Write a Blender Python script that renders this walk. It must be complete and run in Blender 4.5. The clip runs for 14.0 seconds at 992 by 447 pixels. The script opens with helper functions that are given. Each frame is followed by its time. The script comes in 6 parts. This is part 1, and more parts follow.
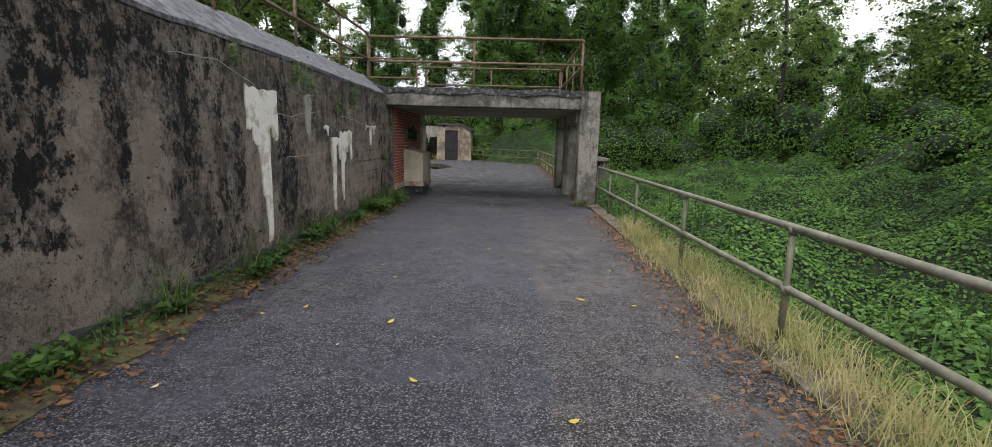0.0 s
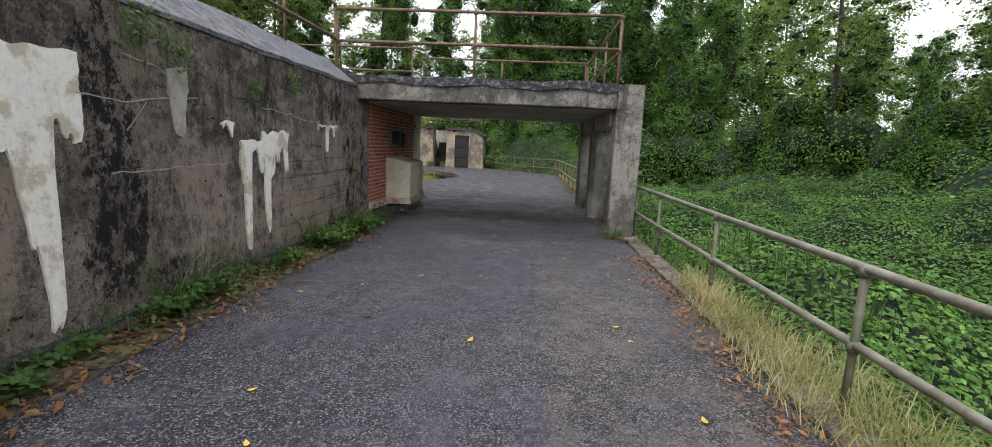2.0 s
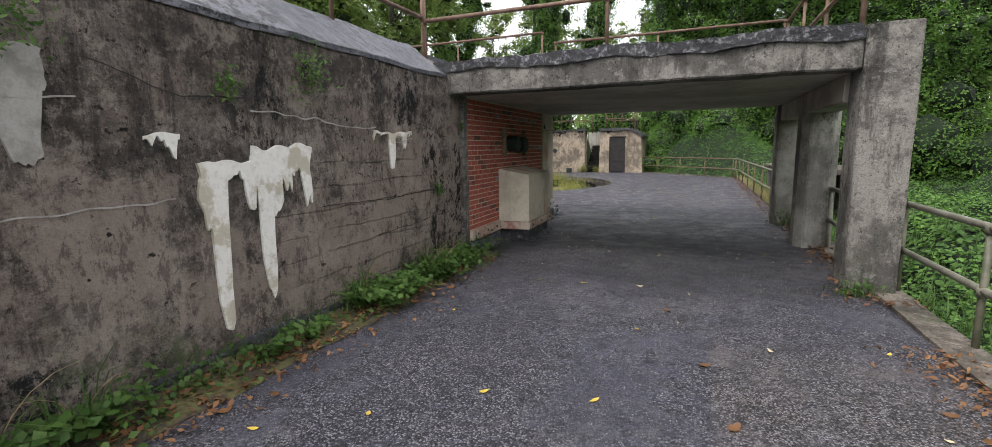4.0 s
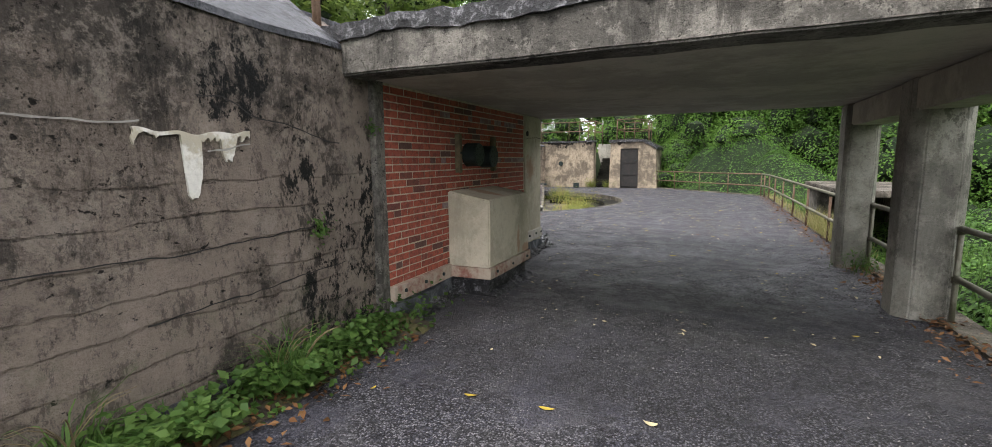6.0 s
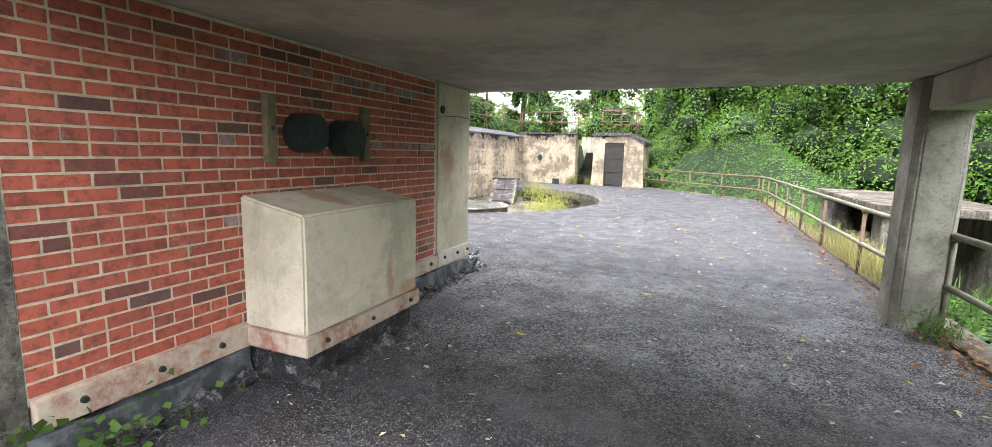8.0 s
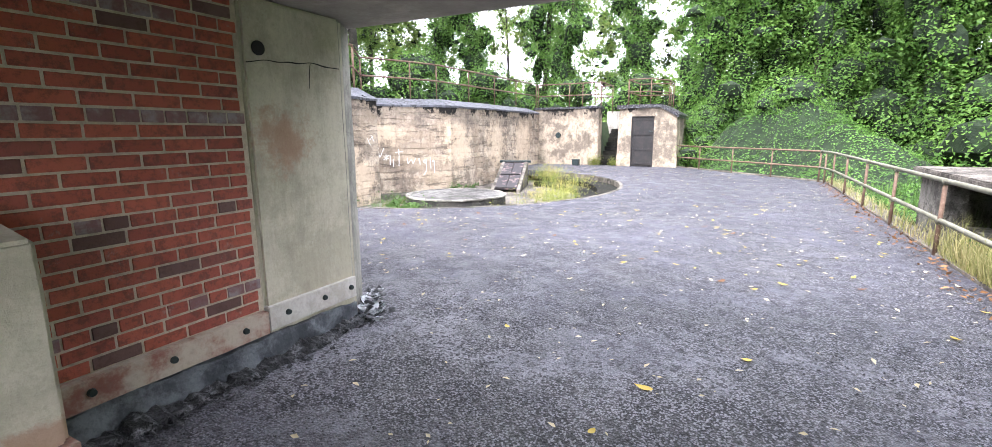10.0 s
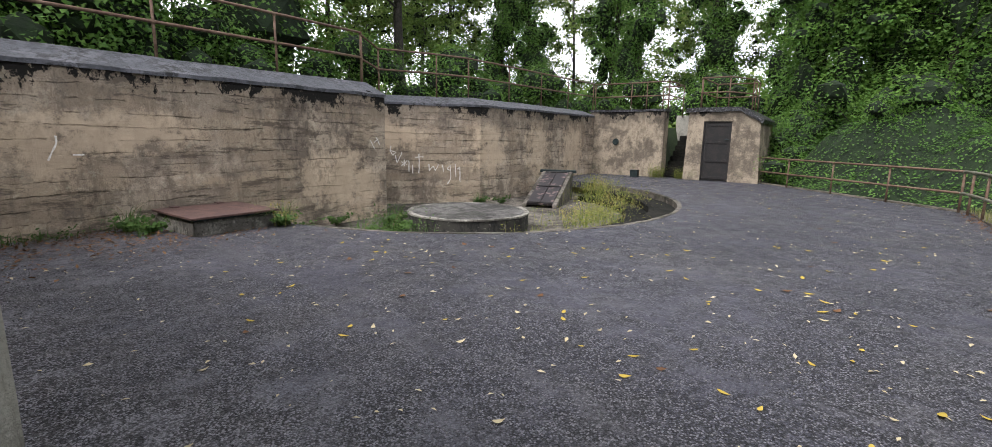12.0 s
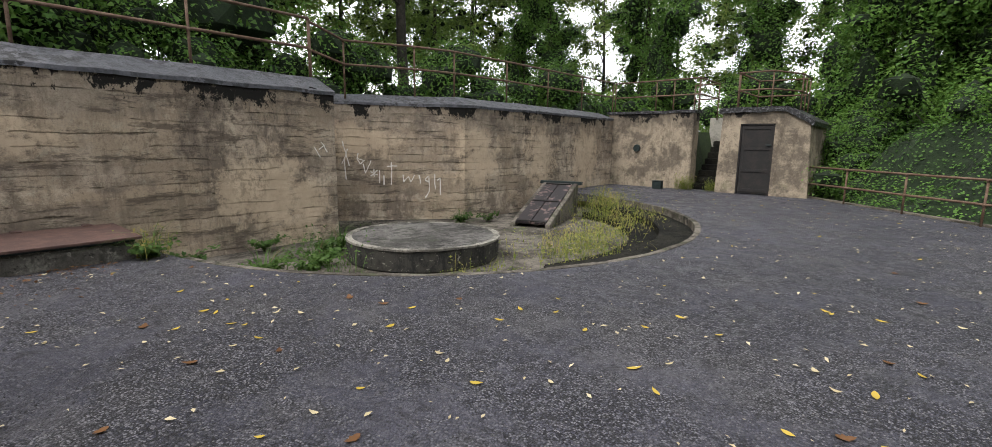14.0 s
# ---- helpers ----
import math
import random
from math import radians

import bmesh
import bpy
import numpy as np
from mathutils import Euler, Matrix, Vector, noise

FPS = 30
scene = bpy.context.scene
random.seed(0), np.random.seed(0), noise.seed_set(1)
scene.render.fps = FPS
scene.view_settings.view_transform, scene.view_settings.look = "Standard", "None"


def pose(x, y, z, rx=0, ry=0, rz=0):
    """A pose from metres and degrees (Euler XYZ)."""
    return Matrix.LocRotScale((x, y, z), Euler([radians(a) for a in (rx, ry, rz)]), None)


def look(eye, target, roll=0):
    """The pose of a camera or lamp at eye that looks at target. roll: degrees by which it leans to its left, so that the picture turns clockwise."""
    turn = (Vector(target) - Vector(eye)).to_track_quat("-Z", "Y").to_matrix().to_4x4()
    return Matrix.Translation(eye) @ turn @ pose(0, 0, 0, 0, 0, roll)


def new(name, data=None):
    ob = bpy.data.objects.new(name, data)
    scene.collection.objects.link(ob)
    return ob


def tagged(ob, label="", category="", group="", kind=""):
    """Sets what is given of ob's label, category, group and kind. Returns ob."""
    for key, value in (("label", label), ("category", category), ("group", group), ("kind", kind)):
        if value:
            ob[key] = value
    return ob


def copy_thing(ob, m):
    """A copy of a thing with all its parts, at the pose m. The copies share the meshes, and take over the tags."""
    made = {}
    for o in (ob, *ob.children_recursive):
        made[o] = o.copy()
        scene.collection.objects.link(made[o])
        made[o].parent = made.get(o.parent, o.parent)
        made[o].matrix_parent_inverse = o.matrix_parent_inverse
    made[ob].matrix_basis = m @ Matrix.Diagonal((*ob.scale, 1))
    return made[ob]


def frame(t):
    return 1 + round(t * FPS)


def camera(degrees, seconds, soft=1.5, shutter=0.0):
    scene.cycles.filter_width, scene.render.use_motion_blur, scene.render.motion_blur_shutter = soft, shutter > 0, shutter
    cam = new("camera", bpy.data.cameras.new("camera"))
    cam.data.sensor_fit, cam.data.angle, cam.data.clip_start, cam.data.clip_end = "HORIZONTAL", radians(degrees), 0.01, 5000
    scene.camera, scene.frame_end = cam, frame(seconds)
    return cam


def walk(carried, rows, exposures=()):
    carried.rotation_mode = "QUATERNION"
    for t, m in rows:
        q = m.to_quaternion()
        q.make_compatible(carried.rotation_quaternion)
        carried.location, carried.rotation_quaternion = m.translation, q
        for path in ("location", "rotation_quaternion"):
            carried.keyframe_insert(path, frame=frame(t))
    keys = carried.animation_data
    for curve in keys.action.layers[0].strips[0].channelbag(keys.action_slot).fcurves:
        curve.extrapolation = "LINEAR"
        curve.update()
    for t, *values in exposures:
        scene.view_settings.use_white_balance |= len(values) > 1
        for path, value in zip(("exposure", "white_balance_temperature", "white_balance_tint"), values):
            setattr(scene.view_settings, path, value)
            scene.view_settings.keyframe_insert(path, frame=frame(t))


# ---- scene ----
cam = camera(91.2, 14.0, soft=0.8)
METRES, EYE, TILT, LEAN, TURN = 18.0, 1.43, -0.3, 0.0, 1.4
ROWS = [
    (0.0, 0.0, 0.0, 0.0, 0.24, -9.47, -1.46),
    (0.5, 0.0014, 0.0387, 0.0009, 1.41, -8.82, -2.2),
    (1.0, 0.0048, 0.0765, 0.0024, 1.28, -8.35, -2.34),
    (1.5, 0.0074, 0.1136, 0.0022, 1.8, -8.33, -2.63),
    (2.0, 0.0101, 0.1546, 0.0022, 2.26, -8.79, -2.49),
    (2.5, 0.0147, 0.193, 0.0027, 9.01, -9.11, -1.49),
    (3.0, 0.0177, 0.2304, 0.0032, 15.69, -9.37, -1.04),
    (5.5, 0.0072, 0.4028, 0.0029, 22.82, -7.56, 1.31),
    (6.0, 0.0055, 0.4385, 0.0041, 22.52, -7.13, 0.46),
    (6.5, 0.0052, 0.4755, 0.0046, 19.6, -6.98, 0.46),
    (7.0, 0.0067, 0.5094, 0.0053, 19.91, -6.94, -0.46),
    (9.5, 0.0046, 0.6869, -0.0002, 24.5, -10.25, -0.51),
    (10.0, 0.0071, 0.723, 0.0012, 25.7, -10.35, 0.12),
    (10.5, 0.0079, 0.7567, 0.0017, 28.2, -10.31, -2.35),
    (11.0, 0.0082, 0.792, 0.0022, 29.8, -10.26, -1.82),
    (11.5, 0.0063, 0.8253, 0.0024, 33.35, -10.03, -1.62),
    (12.0, 0.0013, 0.8617, 0.0026, 34.24, -9.97, -1.07),
    (12.5, -0.0009, 0.8953, 0.0031, 40.59, -9.84, -0.79),
    (13.0, -0.0055, 0.9315, 0.0024, 40.38, -9.59, -0.93),
    (13.5, -0.0059, 0.9652, 0.0027, 40.2, -9.48, -0.67),
    (14.0, -0.0081, 0.9971, 0.0029, 38.94, -9.3, -0.97),
]
EXPOSURES = [(0.0, 0.85, 6330, 12), (2.0, 1.05, 6250, 13), (3.0, 1.2, 6200, 14), (5.3, 1.38, 6480, 13), (6.0, 1.62, 6450, 12), (6.5, 1.98, 6450, 11), (7.2, 2.5, 6500, 10), (9.3, 3.08, 6000, 17), (10.3, 2.95, 5950, 18), (11.0, 2.45, 6000, 17), (11.7, 1.5, 6150, 15),
             (12.5, 1.18, 6350, 12), (14.0, 1.04, 6450, 11)]
walk(cam, [(t, pose(0, 0, EYE, TILT, LEAN, TURN) @ pose(METRES * x, METRES * y, METRES * z, 90 + pitch, roll, yaw)) for t, x, y, z, yaw, pitch, roll in ROWS],
     exposures=EXPOSURES)

# ---- world, sun, exposure ----
SUN_ELEV, SUN_ROT = 55, 200
world = bpy.data.worlds.new("sky")
scene.world = world
world.use_nodes = True
wn, wl = world.node_tree.nodes, world.node_tree.links
sky = wn.new("ShaderNodeTexSky")
sky.sky_type = "NISHITA"
sky.sun_disc = False
sky.sun_elevation, sky.sun_rotation = radians(SUN_ELEV), radians(SUN_ROT)
sky.dust_density, sky.air_density = 3.0, 1.0
cloud = wn.new("ShaderNodeTexNoise")
cloud.inputs["Scale"].default_value, cloud.inputs["Detail"].default_value = 2.2, 6
tc = wn.new("ShaderNodeTexCoord")
wl.new(tc.outputs["Generated"], cloud.inputs["Vector"])
ramp = wn.new("ShaderNodeValToRGB")
ramp.color_ramp.elements[0].position, ramp.color_ramp.elements[0].color = 0.35, (7.4, 7.6, 7.9, 1)
ramp.color_ramp.elements[1].position, ramp.color_ramp.elements[1].color = 0.7, (11.8, 11.7, 11.5, 1)
wl.new(cloud.outputs["Fac"], ramp.inputs["Fac"])
wmix = wn.new("ShaderNodeMixRGB")
wmix.inputs["Fac"].default_value = 0.88
wl.new(sky.outputs["Color"], wmix.inputs["Color1"])
wl.new(ramp.outputs["Color"], wmix.inputs["Color2"])
wl.new(wmix.outputs["Color"], wn["Background"].inputs["Color"])
wn["Background"].inputs["Strength"].default_value = 0.11
sun = new("sun", bpy.data.lights.new("sun", "SUN"))
sun.data.energy, sun.data.angle, sun.data.color = 1.5, radians(25), (1.0, 0.96, 0.9)
az, el = radians(SUN_ROT), radians(SUN_ELEV)
sun.matrix_world = look((math.sin(az) * 50 * math.cos(el), math.cos(az) * 50 * math.cos(el), 50 * math.sin(el)), (0, 0, 0))


# ---- materials ----
class Mat:
    """A small node builder."""

    def __init__(self, name, rough=0.8, metal=0.0, coords="pos"):
        self.m = bpy.data.materials.new(name)
        self.m.use_nodes = True
        self.n, self.l = self.m.node_tree.nodes, self.m.node_tree.links
        self.b = self.n["Principled BSDF"]
        self.b.inputs["Roughness"].default_value, self.b.inputs["Metallic"].default_value = rough, metal
        if coords == "pos":
            self.co = self.n.new("ShaderNodeNewGeometry").outputs["Position"]
        else:
            self.co = self.n.new("ShaderNodeTexCoord").outputs["Object"]

    def noise(self, scale, detail=4, rough=0.6, stretch=(1, 1, 1), shift=(0, 0, 0), dist=0.0):
        mp = self.n.new("ShaderNodeMapping")
        mp.inputs["Scale"].default_value, mp.inputs["Location"].default_value = stretch, shift
        self.l.new(self.co, mp.inputs["Vector"])
        t = self.n.new("ShaderNodeTexNoise")
        t.inputs["Scale"].default_value, t.inputs["Detail"].default_value = scale, detail
        t.inputs["Roughness"].default_value, t.inputs["Distortion"].default_value = rough, dist
        self.l.new(mp.outputs["Vector"], t.inputs["Vector"])
        return t.outputs["Fac"]

    def voronoi(self, scale, out="Distance", feature="F1"):
        t = self.n.new("ShaderNodeTexVoronoi")
        t.feature = feature
        t.inputs["Scale"].default_value = scale
        self.l.new(self.co, t.inputs["Vector"])
        return t.outputs[out]

    def step(self, fac, lo, hi, a=0.0, b=1.0):
        t = self.n.new("ShaderNodeMapRange")
        t.interpolation_type = "SMOOTHSTEP"
        for k, v in (("From Min", lo), ("From Max", hi), ("To Min", a), ("To Max", b)):
            t.inputs[k].default_value = v
        self.l.new(fac, t.inputs["Value"])
        return t.outputs["Result"]

    def math(self, op, a, b=0.0):
        t = self.n.new("ShaderNodeMath")
        t.operation = op
        for i, v in enumerate((a, b)):
            if isinstance(v, (int, float)):
                t.inputs[i].default_value = v
            else:
                self.l.new(v, t.inputs[i])
        return t.outputs["Value"]

    def mix(self, fac, a, b):
        t = self.n.new("ShaderNodeMixRGB")
        for k, v in (("Fac", fac), ("Color1", a), ("Color2", b)):
            if isinstance(v, (int, float)):
                t.inputs[k].default_value = v
            elif isinstance(v, tuple):
                t.inputs[k].default_value = (*v, 1)
            else:
                self.l.new(v, t.inputs[k])
        return t.outputs["Color"]

    def axis(self, which):
        t = self.n.new("ShaderNodeSeparateXYZ")
        self.l.new(self.co, t.inputs["Vector"])
        return t.outputs[which]

    def random(self, island=False):
        if island:
            return self.n.new("ShaderNodeNewGeometry").outputs["Random Per Island"]
        return self.n.new("ShaderNodeObjectInfo").outputs["Random"]

    def colour(self, c):
        if isinstance(c, tuple):
            self.b.inputs["Base Color"].default_value = (*c, 1)
        else:
            self.l.new(c, self.b.inputs["Base Color"])
        return self

    def rough(self, f):
        self.l.new(f, self.b.inputs["Roughness"])
        return self

    def bump(self, height, depth, strength=1.0):
        t = self.n.new("ShaderNodeBump")
        t.inputs["Distance"].default_value, t.inputs["Strength"].default_value = depth, strength
        self.l.new(height, t.inputs["Height"])
        if self.b.inputs["Normal"].is_linked:
            self.l.new(self.b.inputs["Normal"].links[0].from_socket, t.inputs["Normal"])
        self.l.new(t.outputs["Normal"], self.b.inputs["Normal"])
        return self


def blobs(m, spots, across="Y", soft=0.2):
    """A ragged mask round soft ellipses, each given as place, height and two half sizes."""
    a, z = m.axis(across), m.axis("Z")
    rag = m.math("MULTIPLY", m.math("SUBTRACT", m.noise(3.2, 9, 0.8), 0.5), 9.0)
    total = None
    for p, q, rp, rq in spots:
        d = m.math("ADD", m.math("POWER", m.math("DIVIDE", m.math("SUBTRACT", a, p), rp), 2), m.math("POWER", m.math("DIVIDE", m.math("SUBTRACT", z, q), rq), 2))
        f = m.step(m.math("ADD", d, rag), 0.95 - soft, 0.95 + soft, 1, 0)
        total = f if total is None else m.math("MAXIMUM", total, f)
    return total


def concrete(name, light, dark, black=0.0, boards=0.0, moss=0.0, shift=0.0, tan=None, mould=(), pale=(), top=None, rust=(), grime=1.0, pits=0.0, seams_from=None):
    m = Mat(name, 0.92)
    m.b.inputs["Specular IOR Level"].default_value = 0.15
    s = (shift, shift * 1.7, shift * 0.6)
    c = m.mix(m.step(m.noise(1.1, 9, 0.72, shift=s), 0.43, 0.57), dark, light)
    if tan:
        c = m.mix(m.step(m.noise(0.6, 7, 0.7, (1, 1, 1.3), (shift + 3, 1, 2)), 0.46, 0.56, 0, 0.85), c, tan)
    c = m.mix(m.step(m.noise(3.2, 9, 0.8, (1, 1, 0.16), s), 0.5, 0.6, 0, 0.7 * grime), c, tuple(v * 0.4 for v in dark))
    c = m.mix(m.step(m.noise(4.5, 9, 0.82, shift=(shift, 3, 8)), 0.51, 0.59, 0, 0.6 * grime), c, tuple(v * 0.45 for v in dark))
    c = m.mix(m.step(m.noise(6, 9, 0.82, shift=s), 0.54, 0.6, 0, 0.45 * grime), c, tuple(min(0.65, v * 1.35) for v in light))
    c = m.mix(m.step(m.noise(55, 5, 0.8), 0.47, 0.6, 0, 0.4 * grime), c, tuple(v * 0.45 for v in dark))
    c = m.mix(m.step(m.noise(20, 7, 0.82, shift=s), 0.58, 0.6, 0, (0.4 + 0.5 * black) * grime), c, tuple(v * 0.18 for v in dark))
    if boards:
        z = m.math("ADD", m.axis("Z"), m.math("MULTIPLY", m.noise(1.1, 5, 0.65, (1, 1, 2.5)), 0.16))
        w = m.math("FRACT", m.math("MULTIPLY", z, 5.6))
        line = m.step(m.math("ABSOLUTE", m.math("SUBTRACT", w, 0.5)), 0.0, 0.085, 1, 0)
        line = m.math("MULTIPLY", line, m.step(m.noise(1.5, 7, 0.8, (1, 1, 5), (5, 1, shift)), 0.5, 0.58))
        wn1 = m.n.new("ShaderNodeTexWhiteNoise")
        wn1.noise_dimensions = "1D"
        m.l.new(m.math("FLOOR", m.math("ADD", m.math("MULTIPLY", z, 5.6), 0.5)), wn1.inputs["W"])
        c = m.mix(m.math("MULTIPLY", wn1.outputs["Value"], 0.45 * boards), c, tuple(v * 0.75 for v in dark))
        smear = m.step(m.noise(2.2, 9, 0.8, (0.45, 0.45, 2.6), (6, 2, shift)), 0.52, 0.6, 0, 0.75 * boards)
        c = m.mix(smear, c, tuple(v * 0.35 for v in dark))
        c = m.mix(m.math("MULTIPLY", line, 0.7 * boards), c, tuple(v * 0.35 for v in dark))
        m.bump(line, -0.02, min(1.0, boards * 1.1))
    if seams_from:
        z = m.math("ADD", m.axis("Z"), m.math("MULTIPLY", m.noise(0.9, 6, 0.7, (1, 1, 2.5), (1, 8, 3)), 0.2))
        seam = m.step(m.math("ABSOLUTE", m.math("SUBTRACT", m.math("FRACT", m.math("MULTIPLY", z, 5.2)), 0.5)), 0.0, 0.06, 1, 0)
        seam = m.math("MULTIPLY", seam, m.step(m.noise(2.2, 7, 0.8, (1, 1, 4), (5, 3, shift)), 0.44, 0.54))
        seam = m.math("MULTIPLY", seam, m.math("MULTIPLY", m.step(m.axis("Y"), seams_from - 0.9, seams_from + 0.5), m.step(m.axis("Z"), 1.2, 1.6, 1, 0)))
        c = m.mix(m.math("MULTIPLY", seam, 0.85), c, tuple(v * 0.25 for v in dark))
        m.bump(seam, -0.02, 0.9)
    if pale:
        c = m.mix(m.math("MULTIPLY", blobs(m, pale, soft=0.7), 0.65), c, tuple(min(0.7, v * 1.4) for v in (tan or light)))
    if rust:
        c = m.mix(m.math("MULTIPLY", blobs(m, rust, soft=0.9), 0.65), c, (0.36, 0.19, 0.12))
    if top:
        band = m.step(m.math("ADD", m.axis("Z"), m.math("MULTIPLY", m.noise(1.6, 8, 0.8, (1, 1, 0.3), (2, 2, 2)), 1.6)), top + 0.75, top + 1.25)
        c = m.mix(m.math("MULTIPLY", band, 0.5), c, (0.06, 0.05, 0.042))
        patchy = m.step(m.noise(0.9, 6, 0.7, (1, 1, 0.6), (6, 1, 2)), 0.42, 0.56, -0.22, 0.12)
        hung = m.math("ADD", m.math("ADD", m.axis("Z"), patchy), m.math("MULTIPLY", m.noise(6.0, 9, 0.85, (1, 1, 0.7), (4, 2, 2)), 1.6))
        crust = m.step(hung, top + 1.3, top + 1.36)
        c = m.mix(crust, c, (0.012, 0.011, 0.01))
    if mould:
        speck = m.step(m.noise(9, 9, 0.85, (1, 1, 0.6), s), 0.47, 0.495)
        mask = blobs(m, mould)
        c = m.mix(m.math("MULTIPLY", mask, 0.25), c, (0.035, 0.034, 0.032))
        c = m.mix(m.math("MULTIPLY", mask, speck), c, (0.011, 0.011, 0.011))
    if black:
        patch = m.step(m.noise(0.55, 3, 0.6, (1, 1, 0.5), (shift * 2, 7, 1)), 0.5, 0.62)
        speck = m.step(m.noise(9, 6, 0.8, (1, 1, 0.6), s), 0.5, 0.56)
        c = m.mix(m.math("MULTIPLY", m.math("MULTIPLY", patch, speck), black), c, (0.012, 0.012, 0.011))
    if pits:
        c = m.mix(m.step(m.noise(2.3, 9, 0.82, shift=(2, 9, 4)), 0.53, 0.61, 0, 0.5), c, (0.28, 0.24, 0.205))
        c = m.mix(m.step(m.noise(7, 9, 0.85, (1, 1, 0.5), (7, 1, 4)), 0.54, 0.575, 0, 0.55), c, (0.028, 0.026, 0.024))
        hole = m.step(m.noise(12, 5, 0.62, (1, 1, 1.5), (5, 5, 5)), 0.645, 0.67)
        hole = m.math("MULTIPLY", hole, m.step(m.noise(1.0, 5, 0.7, (1, 1, 1.8), (8, 4, 1)), 0.44, 0.54, 0, pits))
        c = m.mix(hole, c, (0.010, 0.009, 0.008))
        m.bump(hole, -0.025, 1.0)
    if moss:
        low = m.step(m.axis("Z"), 0.0, 0.9, 1, 0)
        g = m.math("MULTIPLY", low, m.step(m.noise(2.6, 5, 0.75, shift=(3, 3, 3)), 0.5, 0.7, 0, moss))
        c = m.mix(g, c, (0.05, 0.075, 0.025))
    m.colour(c)
    m.bump(m.noise(5, 8, 0.8), 0.04 * grime, 0.8)
    m.bump(m.noise(60, 4, 0.75), 0.008 * grime, 0.9)
    return m.m


MOULD = ((2.75, 1.7, 0.3, 1.0), (3.35, 2.1, 0.6, 0.3), (3.42, 1.6, 0.1, 0.5), (4.1, 1.6, 0.28, 0.75), (4.95, 1.0, 0.12, 0.6), (6.0, 1.45, 0.22, 0.75), (6.2, 0.75, 0.12, 0.5),
         (5.97, 0.5, 0.2, 0.25), (6.5, 0.3, 0.3, 0.12), (10.15, 2.05, 0.14, 0.3), (10.53, 0.5, 0.06, 0.2), (9.9, 1.95, 0.1, 0.2), (1.6, 1.4, 0.3, 1.0), (0.2, 1.6, 0.4, 0.8))
GREY = concrete("weathered_concrete", (0.22, 0.186, 0.158), (0.062, 0.053, 0.046), 1.0, 0.15, 0.9, 1.3, (0.185, 0.15, 0.125), MOULD, ((10.5, 1.1, 0.9, 0.8), (9.2, 0.6, 1.1, 0.45), (11.2, 1.2, 0.3, 1.2), (8.0, 0.6, 0.7, 0.4), (7.0, 0.9, 0.4, 0.5), (3.0, 1.0, 0.4, 0.8), (3.75, 1.2, 0.25, 0.8), (5.2, 1.0, 0.25, 0.6)), pits=0.95, seams_from=8.6)
PALE = concrete("pale_concrete", (0.34, 0.325, 0.28), (0.20, 0.19, 0.165), 0.55, 0.0, 0.0, 4.1, grime=0.5)
PIER = concrete("portal_concrete", (0.235, 0.22, 0.195), (0.10, 0.094, 0.084), 0.8, 0.0, 0.3, 2.2)
SOFFIT = concrete("soffit_concrete", (0.46, 0.43, 0.362), (0.35, 0.328, 0.276), 0.05, 0.0, 0.0, 6.6, grime=0.2)
TAN = concrete("board_marked_concrete", (0.54, 0.445, 0.34), (0.225, 0.182, 0.143), 0.35, 1.0, 0.2, 8.2, (0.42, 0.33, 0.235), (),
               ((18.2, 1.4, 0.9, 0.3), (21.6, 0.55, 0.7, 0.6), (22.2, 0.2, 0.5, 0.5), (17.2, 1.2, 0.5, 0.4), (24.3, 1.4, 0.6, 0.4), (26.6, 1.0, 0.6, 0.7), (29.0, 1.0, 0.7, 0.8), (31.5, 0.9, 0.8, 0.9)), 1.55, (), 0.6)
HUTWALL = concrete("hut_concrete", (0.38, 0.315, 0.235), (0.15, 0.125, 0.097), 0.4, 0.12, 0.5, 3.9, None, (), (), 1.75, (), 0.6)
PLASTER = concrete("painted_render", (0.57, 0.52, 0.41), (0.43, 0.39, 0.30), 0.1, 0.0, 0.0, 9.9, None, (), (), None, ((15.08, 1.36, 0.2, 0.2), (13.34, 0.45, 0.04, 0.2), (13.6, 0.36, 0.14, 0.06), (13.0, 1.1, 0.1, 0.03)), 0.25)

m = Mat("asphalt", 0.7)
m.b.inputs["Specular IOR Level"].default_value = 0.35
c = m.mix(m.step(m.noise(0.35, 4, 0.6), 0.4, 0.62), (0.040, 0.040, 0.058), (0.070, 0.069, 0.092))
c = m.mix(m.step(m.noise(0.8, 6, 0.7, shift=(9, 2, 0)), 0.48, 0.66, 0, 0.7), c, (0.105, 0.101, 0.106))
seam = m.step(m.math("ADD", m.axis("X"), m.math("MULTIPLY", m.noise(1.2, 4), 0.2)), 0.37, 0.42)
older = m.math("MULTIPLY", seam, m.step(m.axis("Y"), 8.6, 9.8, 1, 0))
c = m.mix(m.math("MULTIPLY", older, m.step(m.noise(1.4, 7, 0.75, shift=(1, 4, 0)), 0.36, 0.6, 0.35, 0.9)), c, (0.125, 0.104, 0.090))
# silt dried on the way out of the passage, paled further as painted light
lit_silt = m.math("MULTIPLY", m.step(m.axis("Y"), 12.6, 13.8), m.step(m.axis("Y"), 15.6, 18.2, 1, 0))
lit_silt = m.math("MULTIPLY", lit_silt, m.step(m.noise(0.8, 8, 0.72, shift=(3, 1, 0)), 0.36, 0.58, 0.35, 1))
c = m.mix(m.math("MULTIPLY", lit_silt, 0.7), c, (0.34, 0.335, 0.365))


def chips(scale, channel):
    t = m.n.new("ShaderNodeSeparateColor")
    m.l.new(m.voronoi(scale, "Color"), t.inputs["Color"])
    return t.outputs[channel]


